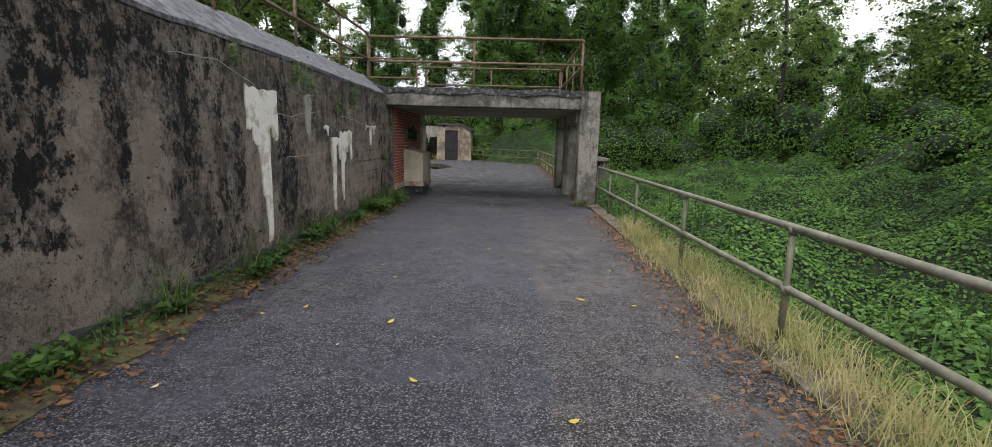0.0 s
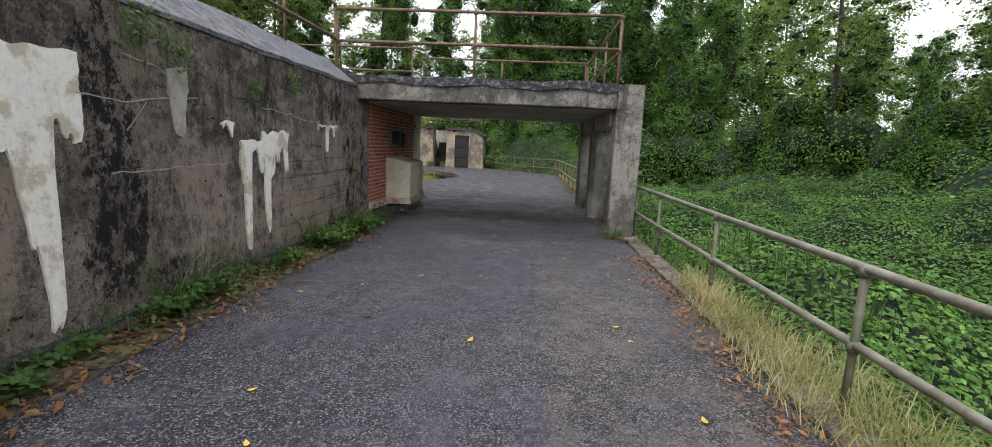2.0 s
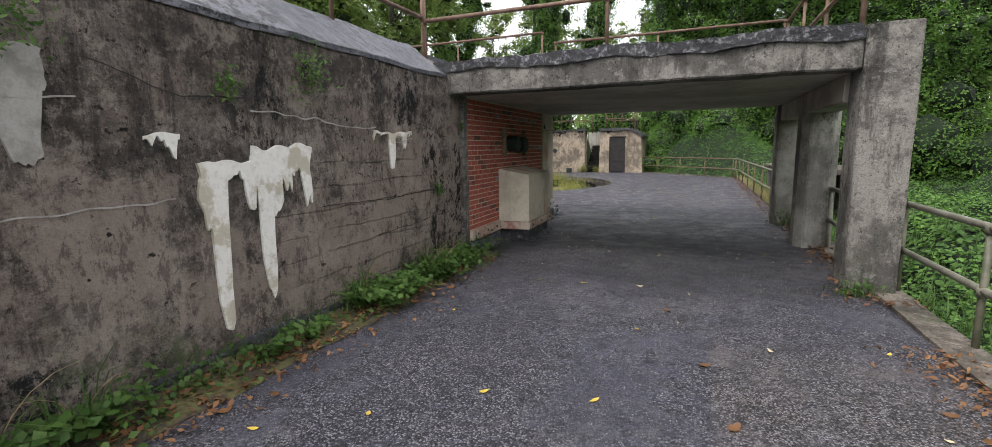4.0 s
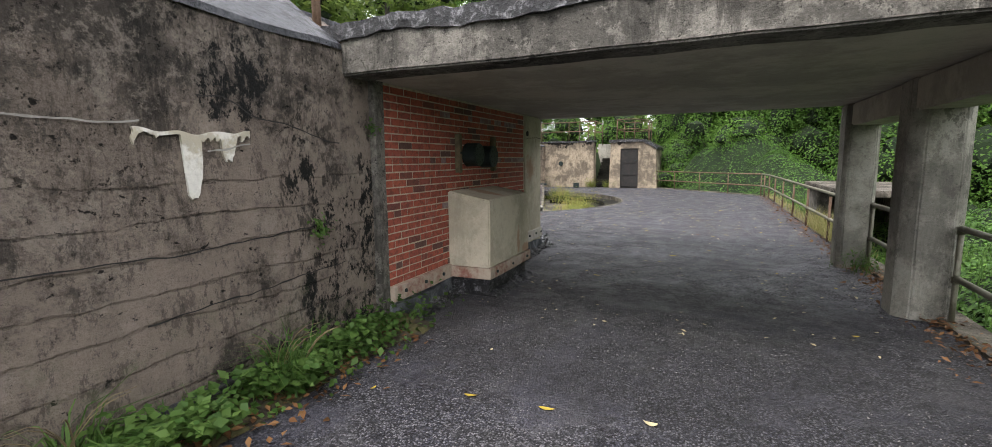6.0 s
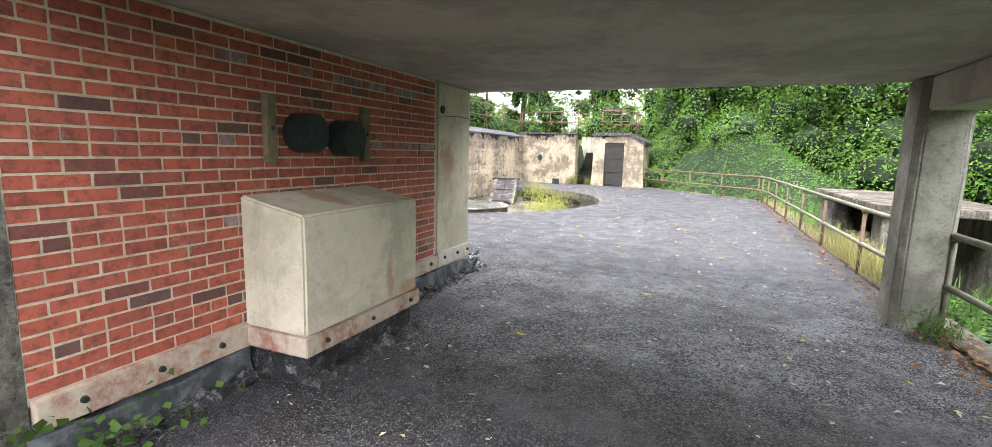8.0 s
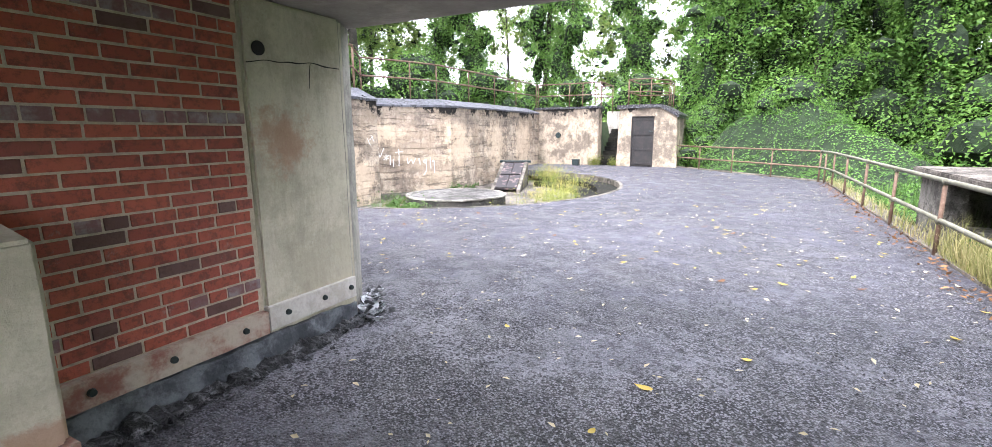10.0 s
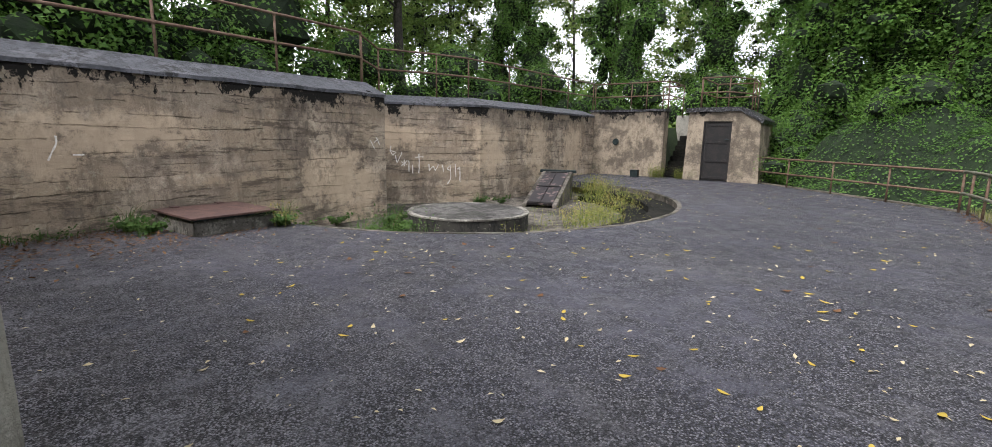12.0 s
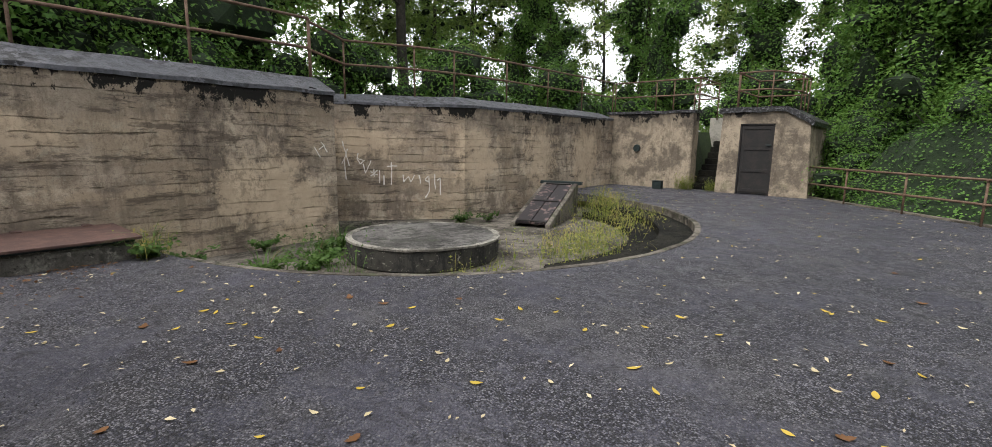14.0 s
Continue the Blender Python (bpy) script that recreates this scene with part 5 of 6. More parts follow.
for y in np.arange(-6, 11.6, 0.12):
    w = 0.44 + 0.14 * noise.noise(Vector((0, y * 1.1, 4))) + 0.05 * noise.noise(Vector((0, y * 5, 9)))
    rows.append([bm.verts.new((WALL_X - 0.03 + w * t, y, 0.006 + 0.075 * (1 - t) ** 0.8 * (1 + 0.5 * noise.noise(Vector((t * 3, y * 3, 2)))) * (1 if t < 1 else 0))) for t in (0, 0.2, 0.4, 0.6, 0.8, 1.0)])
for r0, r1 in zip(rows, rows[1:]):
    for k in range(5):
        bm.faces.new((r0[k], r0[k + 1], r1[k + 1], r1[k])).smooth = True
structure("ground_verge", bm, SOIL, "dark mossy soil along the wall foot", "ground")

n = 3400
y = g.uniform(-5, 11.3, n)
dens = np.array([0.35 + 0.65 * smooth(-0.2, 0.4, noise.noise(Vector((0, v * 0.9, 1)))) + 0.8 * smooth(9.4, 10.6, v) for v in y])
keep = g.random(n) < dens
y = y[keep]
t = np.abs(g.normal(0, 0.19, len(y)))
x = WALL_X + 0.02 + np.clip(t, 0, 0.5)
z = 0.04 + np.abs(g.normal(0, 0.05, len(y))) + np.clip(0.12 - t, 0, 1) * g.random(len(y)) * 1.1
scatter("wall_weeds", "low green weeds along the foot of the wall", "weeds", np.stack([x, y, z], 1), g.normal(0, 0.5, (len(y), 3)) + np.array([0.3, 0, 1]), g.uniform(0.014, 0.032, len(y)), WEED, 0.7)
n = 1300
scatter("corner_weeds", "leafy green weeds in the corner by the passage", "weeds",
        np.stack([WALL_X + 0.05 + np.abs(g.normal(0, 0.2, n)), g.normal(10.7, 0.55, n), np.abs(g.normal(0.05, 0.09, n)) + 0.02], 1), g.normal(0, 0.5, (n, 3)) + np.array([0.2, 0, 1]), g.uniform(0.018, 0.036, n), WEED, 0.75)
roots = np.stack([WALL_X + np.abs(g.normal(0.08, 0.1, 1300)), g.uniform(-4, 11, 1300), np.full(1300, 0.03)], 1)
tagged(new("verge_grass", blades_mesh("verge_grass", roots, g.uniform(0.06, 0.26, 1300), g.uniform(0.2, 0.9, 1300), WEED, 0.004)), "thin green grass along the wall foot", "grass", kind="stuff")
n = 3200
x = WALL_X + 0.1 + np.abs(g.normal(0.16, 0.2, n))
scatter("wall_litter", "brown and orange leaf litter along the wall foot", "leaf litter", np.stack([x, g.uniform(-5, 11.2, n), np.full(n, 0.07) - np.clip(x - WALL_X - 0.05, 0, 0.35) * 0.16 + g.uniform(0, 0.02, n)], 1), g.normal(0, 0.35, (n, 3)) + np.array([0, 0, 1]), g.uniform(0.015, 0.04, n), BROWN, 0.5)


foot = profile_along([(0.01, -0.05), (0.01, 0.14), (-0.035, 0.11), (-0.06, -0.05)], [(WALL_X, v) for v in np.linspace(-8, 11.3, 150)])
structure("trim_wall_foot", worn(foot, 0.12, 0.035, 0.0), TARFOOT, "black tar flashing along the foot of the wall", "flashing")
DEADSTEM = plain("dead_stem", (0.22, 0.17, 0.09), (0.13, 0.09, 0.05), 0.9, 0, 20)


def weed_clump(x, y, z, size, seed, seeding):
    """Broad leaves on arching stems, with a few long grass blades."""
    gg = np.random.default_rng(seed)
    e = thing("weed_clump", (x, y, z), "clump of broad-leaved green weeds with seeding grass" if seeding else "clump of broad-leaved green weeds", "weeds", "weeds along the wall foot")
    stems = bmesh.new()
    cs, ns, ss = [], [], []
    for k in range(int(16 * size) + 5):
        a, ln = gg.uniform(0, 6.283), gg.uniform(0.1, 0.32) * size
        d = np.array([abs(math.cos(a)) * 0.9 - 0.15, math.sin(a), 0])
        at = [d * ln * t + np.array([0, 0, ln * (1.5 * t - 0.9 * t * t)]) for t in (0, 0.35, 0.7, 1.0)]
        limb(stems, [tuple(p) for p in at], 0.0035, 0.0015, 4)
        for p in at[1:]:
            for _ in range(3):
                cs.append(p + gg.normal(0, 0.02, 3))
                ns.append(np.array([0.25, 0, 1]) + gg.normal(0, 0.4, 3))
                ss.append(gg.uniform(0.018, 0.042))
    part("stems", stems, WEED, e)
    lf = new("leaves", leaf_mesh("leaves", np.array(cs), np.array(ns), np.array(ss), WEED, 0.72, gg))
    lf.parent = e
    if seeding:
        n = 34
        bl = new("grass_tuft", blades_mesh("grass_tuft", gg.normal(0, 0.05, (n, 3)) * np.array([1, 1, 0]), gg.uniform(0.2, 0.55, n), gg.uniform(0.5, 1.3, n), WEED, 0.005, gg))
        bl.parent = e
        heads = bmesh.new()
        for k in range(3):
            a, hgt = gg.uniform(-1.4, 1.4), gg.uniform(0.4, 0.62)
            limb(heads, [(math.cos(a) * hgt * 0.45 * t ** 2, math.sin(a) * hgt * 0.6 * t ** 2, hgt * (t - 0.25 * t ** 4)) for t in np.linspace(0, 1, 7)], 0.0025, 0.0045, 4)
        part("seed_head", heads, DEADSTEM, e, "pale arching seed heads")


vg = random.Random(12)
for k in range(34):
    y, x = vg.uniform(-2.5, 10.2) if k < 24 else vg.uniform(8.9, 11.2), WALL_X + 0.1 + abs(vg.gauss(0, 0.13))
    weed_clump(x, y, 0.03, vg.uniform(0.55, 1.15) if k < 24 else vg.uniform(0.8, 1.3), 300 + k, k % 3 == 0)
for k, (x, y, z, size) in enumerate(((-8.4, 17.95, 0, 1.2), (-8.0, 18.05, 0, 0.9), (-7.2, 19.55, 0, 0.9), (-7.35, 20.0, -0.2, 1.1), (-6.9, 20.75, -0.42, 1.5), (-6.6, 21.2, -0.42, 1.7), (-6.95, 21.5, -0.42, 1.5), (-7.6, 22.0, -0.42, 1.4), (-7.75, 22.35, -0.42, 1.3), (-8.45, 21.4, -0.42, 1.2), (-8.1, 25.6, -0.42, 1.2), (-7.85, 26.2, -0.42, 1.1))):
    weed_clump(x, y, z, size, 400 + k, k % 2 == 0)


def fern(y, z, size, seed):
    gg = np.random.default_rng(seed)
    n = int(170 * size)
    c = np.stack([WALL_X + 0.03 + np.abs(gg.normal(0, 0.06 * size, n)), y + gg.normal(0, 0.09 * size, n), z + gg.normal(0, 0.09 * size, n)], 1)
    scatter("wall_fern", "tuft of green fern growing from the wall", "fern", c, gg.normal(0, 0.6, (n, 3)) + np.array([0.8, 0, 0.5]), gg.uniform(0.012, 0.03, n), WEED, 0.45)


for k, (y, z, s) in enumerate(((6.67, 2.1, 1.0), (6.3, 2.2, 1.2), (7.8, 1.92, 0.6), (8.56, 2.08, 1.1), (10.63, 0.97, 0.5), (4.9, 2.2, 0.6), (11.3, 1.75, 0.4))):
    fern(y, z, s, 60 + k)

# dry grass between road and railing
n = 9500
y = g.uniform(-4, 8.2, n)
wdt = np.array([0.5 * (1 - smooth(5.6, 8.0, v)) + 0.1 for v in y])
x = 2.02 + g.normal(0, 1, n) * wdt * 0.55
ok = (x > 1.66 + 0.06 * np.sin(y * 3)) & (x < 3.0)
x, y = x[ok], y[ok]
z = np.where(x > 2.06, -0.02 - (x - 2.06) * 0.35, 0.02)
hgt = g.uniform(0.1, 0.36, len(x)) * np.clip(0.5 + (x - 1.6) * 1.2, 0.4, 1.2)
tagged(new("dry_grass", blades_mesh("dry_grass", np.stack([x, y, z], 1), hgt, g.uniform(0.5, 1.5, len(x)), GRASS, 0.003)), "tangled straw-coloured grass along the road edge", "grass", kind="stuff")
n = 2600
yy = np.concatenate([g.normal(18.6, 0.9, n // 2), g.uniform(16.2, 29, n // 2)])
xx = 1.78 + np.abs(g.normal(0, 0.16, n))
tagged(new("yard_grass", blades_mesh("yard_grass", np.stack([xx, yy, np.full(n, 0.02)], 1), g.uniform(0.1, 0.5, n) * np.where(np.arange(n) < n // 2, 1.0, 0.45), g.uniform(0.2, 0.8, n), GRASS, 0.004)), "pale seeding grass along the yard kerb", "grass", kind="stuff")
n = 2600
bank = np.stack([g.uniform(2.1, 3.4, n), g.uniform(-4, 29, n), np.zeros(n)], 1)
bank[:, 2] = over_creeper(IVY_Z, bank[:, 0], bank[:, 1])
tagged(new("bank_grass", blades_mesh("bank_grass", bank, g.uniform(0.15, 0.5, n), g.uniform(0.2, 0.8, n), WEED, 0.006)), "green grass on the bank below the railing", "grass", kind="stuff")
n = 2600
y = g.uniform(-3, 9.5, n)
x = 1.6 + g.normal(0, 0.15, n) + 0.12 * np.array([smooth(5, 8, v) for v in y])
scatter("road_litter", "brown dead leaves piled along the road edge", "leaf litter", np.stack([x, y, g.uniform(0.008, 0.05, n)], 1), g.normal(0, 0.4, (n, 3)) + np.array([0, 0, 1]), g.uniform(0.011, 0.032, n), BROWN, 0.5)
n = 500
scatter("yard_litter", "brown dead leaves along the yard kerb", "leaf litter", np.stack([1.66 + g.normal(0, 0.1, n), g.uniform(16.3, 28.5, n), g.uniform(0.008, 0.04, n)], 1), g.normal(0, 0.4, (n, 3)) + np.array([0, 0, 1]), g.uniform(0.015, 0.04, n), BROWN, 0.5)

n = 700
scatter("passage_litter", "brown dead leaves along the pillars of the passage", "leaf litter", np.stack([1.72 + g.normal(0, 0.12, n), g.uniform(10.5, 16.5, n), g.uniform(0.03, 0.06, n)], 1), g.normal(0, 0.4, (n, 3)) + np.array([0, 0, 1]), g.uniform(0.015, 0.04, n), BROWN, 0.5)

n = 1400
lx = -8.6 + np.abs(g.normal(0, 0.9, n))
scatter("yard_corner_litter", "dark rotting leaves along the foot of the yard wall", "leaf litter", np.stack([lx, g.uniform(15.9, 19.2, n), g.uniform(0.004, 0.03, n)], 1), g.normal(0, 0.3, (n, 3)) + np.array([0, 0, 1]), g.uniform(0.012, 0.035, n), BROWN, 0.5)

# weeds in the pit, by the hatch and on the stair
def weed_patch(name, label, cx, cy, z, rx, ry, n, h, mat, seed):
    gg = np.random.default_rng(seed)
    r = np.stack([gg.normal(cx, rx, n), gg.normal(cy, ry, n), np.full(n, z)], 1)
    hh = gg.uniform(0.35, 1.0, n) * h
    e = thing(name, (cx, cy, z), label, "weeds")
    e["kind"] = "stuff"
    st = new("stalks", blades_mesh("stalks", r - np.array([cx, cy, z]), hh, gg.uniform(0.2, 1.2, n), mat, 0.0035, gg))
    st.parent = e
    m2 = n * 2
    k = gg.integers(0, n, m2)
    c = r[k] + np.stack([gg.normal(0, 0.05, m2), gg.normal(0, 0.05, m2), gg.uniform(0.2, 0.95, m2) * hh[k]], 1)
    lf = new("leaves", leaf_mesh("leaves", c - np.array([cx, cy, z]), gg.normal(0, 0.6, (m2, 3)) + np.array([0, 0, 0.8]), gg.uniform(0.014, 0.036, m2), mat, 0.45, gg))
    lf.parent = e


YW, GW = "yellowing seed-headed weeds growing in the pit", "green weeds at the foot of the wall"
weed_patch("pit_weeds", YW, -4.75, 25.6, -0.35, 0.35, 0.9, 380, 0.42, WEEDY, 1)
weed_patch("pit_weeds", YW, -5.3, 27.8, -0.3, 0.6, 0.5, 330, 0.5, WEEDY, 2)
weed_patch("pit_weeds", YW, -4.2, 24.2, -0.3, 0.3, 0.5, 200, 0.36, WEEDY, 3)
weed_patch("pit_weeds", YW, -6.3, 28.9, -0.2, 0.35, 0.4, 260, 0.65, WEEDY, 4)
weed_patch("pit_weeds", YW, -4.5, 22.3, -0.4, 0.3, 0.5, 90, 0.35, WEEDY, 5)
weed_patch("wall_weeds", GW, -6.5, 21.2, -0.4, 0.35, 0.3, 90, 0.5, WEED, 6)
weed_patch("wall_weeds", GW, -7.35, 19.6, -0.05, 0.14, 0.12, 90, 0.5, WEEDY, 7)
weed_patch("wall_weeds", GW, -7.5, 22.0, -0.4, 0.3, 0.3, 60, 0.5, WEED, 8)
weed_patch("wall_weeds", GW, -8.0, 18.0, 0.0, 0.2, 0.14, 40, 0.35, WEED, 9)
weed_patch("wall_weeds", GW, -5.9, 33.4, 0.0, 0.14, 0.12, 150, 0.6, WEEDY, 10)
weed_patch("wall_weeds", GW, -5.1, 33.4, 0.0, 0.12, 0.1, 110, 0.5, WEEDY, 11)
weed_patch("wall_weeds", GW, -8.4, 16.8, 0.0, 0.1, 0.6, 120, 0.2, WEED, 12)
weed_patch("wall_weeds", GW, 1.66, 15.3, 0.0, 0.1, 0.1, 60, 0.4, WEED, 13)
weed_patch("wall_weeds", GW, 1.6, 10.9, 0.0, 0.08, 0.06, 50, 0.22, WEED, 14)


# ---- lime runs, cracks and chalk on the walls ----
def run_down(name, y0, y1, top, hang, tongues, label, mat=LIME, seed=0):
    """A crust of lime: a ragged band with tongues (centre, width, lower end)."""
    bm = bmesh.new()
    cols = []
    for y in np.arange(y0, y1, 0.012):
        ragged = 0.05 * noise.noise(Vector((y * 9, seed, 0))) + 0.03 * noise.noise(Vector((y * 31, seed, 3)))
        hi = top + 0.06 * noise.noise(Vector((y * 6, 5, seed)))
        lo = top - hang + ragged * 2.4
        for yc, w, end in tongues:
            q = abs(y - yc) / (w / 2)
            if q < 1:
                lo = min(lo, end + (top - hang - end) * q ** 5 + ragged * 2.5)
        if hi - lo < 0.02:
            lo = hi - 0.02
        cols.append((y, hi, lo))
    X = WALL_X + 0.016
    def vert(y, z):
        return bm.verts.new((X + 0.004 * noise.noise(Vector((y * 14, z * 14, 1))), y + 0.03 * noise.noise(Vector((z * 5, seed, y * 0.5))) + 0.015 * noise.noise(Vector((z * 23, seed, y))), z))
    grid = [[vert(y, hi + (lo - hi) * k / 14) for k in range(15)] for y, hi, lo in cols]
    for a, b in zip(grid, grid[1:]):
        for k in range(14):
            bm.faces.new((a[k], b[k], b[k + 1], a[k + 1]))
    r = bmesh.ops.extrude_face_region(bm, geom=bm.faces[:])
    for v in r["geom"]:
        if isinstance(v, bmesh.types.BMVert):
            v.co.x -= 0.03
    bmesh.ops.recalc_face_normals(bm, faces=bm.faces[:])
    part(name, bm, mat, wall, label)


run_down("lime_run", 5.12, 5.82, 1.92, 0.42, ((5.53, 0.15, 0.2), (5.74, 0.16, 1.35), (5.48, 0.26, 0.75), (5.3, 0.14, 1.3)), "thick white lime run", seed=1)
run_down("lime_run", 7.56, 8.05, 1.40, 0.12, ((7.68, 0.13, 0.25), (7.63, 0.16, 0.95), (7.95, 0.1, 1.1)), "thick white lime run", seed=2)
run_down("lime_run", 7.97, 8.55, 1.50, 0.2, ((8.07, 0.13, 0.42), (8.12, 0.26, 1.0), (8.5, 0.1, 1.05), (8.3, 0.1, 1.15)), "thick white lime run", seed=3)
run_down("lime_run", 9.42, 10.1, 1.64, 0.03, ((9.72, 0.12, 1.28), (9.95, 0.1, 1.5)), "thin white lime run", seed=4)
run_down("lime_run", 7.26, 7.48, 1.58, 0.05, ((7.42, 0.08, 1.46),), "small white lime spot", seed=5)
GREYLIME = plain("grey_lime", (0.30, 0.285, 0.26), (0.20, 0.185, 0.165), 0.9, 0, 9)
run_down("lime_stain", 6.6, 6.83, 1.96, 0.2, ((6.72, 0.18, 1.42),), "faded grey lime stain", GREYLIME, 6)


def ribbon(bm, pts, w, place):
    """A flat wandering stripe; place turns (along, height) into a point and a proud offset."""
    fine = []
    for (a0, b0), (a1, b1) in zip(pts, pts[1:]):
        k = max(2, int(math.hypot(a1 - a0, b1 - b0) / 0.025))
        fine += [(a0 + (a1 - a0) * i / k, b0 + (b1 - b0) * i / k) for i in range(k)]
    fine.append(pts[-1])
    prev = None
    for i, (a, b) in enumerate(fine):
        j, h = fine[min(i + 1, len(fine) - 1)], fine[max(i - 1, 0)]
        d = Vector((j[0] - h[0], j[1] - h[1])).normalized()
        ww = w * (0.6 + 0.8 * abs(noise.noise(Vector((a * 9, b * 9, w * 100)))))
        oa, ob = 0.015 * noise.noise(Vector((a * 7, b * 7, 1))), 0.02 * noise.noise(Vector((a * 7, b * 7, 5)))
        cur = (bm.verts.new(place(a + oa - d.y * ww, b + ob + d.x * ww)), bm.verts.new(place(a + oa + d.y * ww, b + ob - d.x * ww)))
        if prev:
            bm.faces.new((prev[0], prev[1], cur[1], cur[0]))
        prev = cur
    return bm


def on_wall(y, z):
    return (WALL_X + 0.018, y, z)


for pts in (((5.76, 1.68), (5.91, 1.66), (6.22, 1.66), (6.52, 1.71), (6.95, 1.75)), ((6.16, 1.98), (6.47, 1.95), (6.7, 1.85)), ((6.16, 1.45), (6.36, 1.66)),
            ((3.98, 2.07), (4.66, 2.1), (5.32, 1.94)), ((8.0, 1.75), (8.6, 1.72), (9.1, 1.66), (9.45, 1.68)), ((9.8, 1.53), (10.1, 1.58)), ((6.0, 1.15), (7.4, 1.18))):
    part("crack", ribbon(bmesh.new(), pts, 0.006, on_wall), GREYLIME, wall, "pale lime-filled crack")
for pts in (((7.0, 1.95), (7.5, 1.8), (8.2, 1.85)), ((9.76, 1.85), (9.94, 1.85), (10.19, 1.74), (10.44, 1.71), (10.9, 1.6)), ((8.6, 1.0), (9.6, 0.96), (10.8, 1.0)), ((9.4, 0.62), (10.9, 0.66))):
    part("crack", ribbon(bmesh.new(), pts, 0.005, on_wall), DOORBLACK, wall, "dark open crack")
for pts in (((14.88, 1.77), (15.17, 1.81), (15.34, 1.82), (15.58, 1.81)), ((15.34, 1.82), (15.31, 1.66))):
    part("crack", ribbon(bmesh.new(), pts, 0.004, lambda y, z: (BRICK_X + 0.022, y, z)), DOORBLACK, pier, "dark open crack")



def chord(a, z):
    """Along the slanting wall behind the pit."""
    k = a / math.hypot(2.45, 3.05)
    nx, ny = 3.05 / 3.912, -2.45 / 3.912
    return (-10.95 + 2.45 * k + nx * 0.025, 23.1 + 3.05 * k + ny * 0.025, z)


pitwall = bpy.data.objects["wall_pit"]
for pts in (((1.52, 1.11), (1.5, 0.96), (1.56, 0.86), (1.65, 0.94), (1.51, 0.97)), ((1.8, 0.94), (1.67, 0.66), (1.63, 0.87)), ((1.78, 0.7), (1.93, 0.61)), ((1.93, 0.72), (1.78, 0.59)), ((1.85, 0.75), (1.86, 0.58)),
            ((1.97, 0.72), (1.97, 0.43)), ((2.07, 0.61), (2.06, 0.4)), ((2.24, 0.91), (2.23, 0.39)), ((2.14, 0.81), (2.37, 0.82)), ((2.49, 0.62), (2.51, 0.46), (2.62, 0.59), (2.66, 0.45), (2.76, 0.61)),
            ((2.86, 0.61), (2.88, 0.42)), ((3.06, 0.58), (2.98, 0.5), (3.08, 0.45)), ((3.08, 0.59), (3.09, 0.23), (3.0, 0.09)), ((3.21, 0.64), (3.22, 0.28)), ((3.27, 0.49), (3.33, 0.56), (3.34, 0.16)),
            ((1.19, 1.37), (1.32, 0.82)), ((1.3, 1.19), (1.17, 0.87)), ((1.22, 1.01), (1.24, 0.51))):
    part("chalk_mark", ribbon(bmesh.new(), pts, 0.014, chord), CHALK, pitwall, "faded white chalk stroke")
yw = bpy.data.objects["wall_yard_west"]
for pts in (((17.25, 1.0), (17.35, 1.22), (17.36, 1.3)), ((17.5, 1.07), (17.62, 1.07)), ((22.47, 1.26), (22.57, 1.08)), ((22.61, 1.34), (22.72, 1.17)), ((22.68, 1.29), (22.55, 1.21))):
    part("chalk_mark", ribbon(bmesh.new(), pts, 0.012, lambda y, z: (YARD_X + 0.024, y, z)), CHALK, yw, "faded white chalk stroke")


# ---- fallen leaves ----
def leaf_shape(length, width, curl, mat, lobed=False):
    bm = bmesh.new()
    n = 8
    rows = []
    for i in range(n + 1):
        t = i / n
        w = width * math.sin(math.pi * min(1, t * 1.02)) ** 0.8 * (1.25 - 0.5 * t)
        if lobed:
            w *= 0.45 + 0.75 * abs(math.sin(t * 9.5))
        xx = (t - 0.5) * length
        zz = 0.006 + curl * (t - 0.45) ** 2 * length
        rows.append([bm.verts.new((xx, -w, zz + w * 0.15)), bm.verts.new((xx, 0, zz)), bm.verts.new((xx, w, zz + w * 0.15))])
    for a, b in zip(rows, rows[1:]):
        for k in range(2):
            try:
                bm.faces.new((a[k], b[k], b[k + 1], a[k + 1])).smooth = True
            except ValueError:
                pass
    return mesh_from(bm, "fallen_leaf", mat)


shapes = [(leaf_shape(0.095, 0.018, 0.35, YELLOW), "yellow lance-shaped fallen leaf on the asphalt"), (leaf_shape(0.07, 0.015, 0.5, YELLOW), "small yellow fallen leaf on the asphalt"),
          (leaf_shape(0.075, 0.017, 0.8, PALELEAF), "pale dry curled leaf on the asphalt"), (leaf_shape(0.045, 0.012, 0.6, PALELEAF), "small pale dry leaf on the asphalt"),
          (leaf_shape(0.085, 0.028, 0.5, BROWN, True), "lobed brown oak leaf on the asphalt")]
lr = random.Random(8)


def in_pit(x, y):
    return math.hypot(x - PIT[0], y - PIT[1]) < PIT[2] + 0.1


count = 0
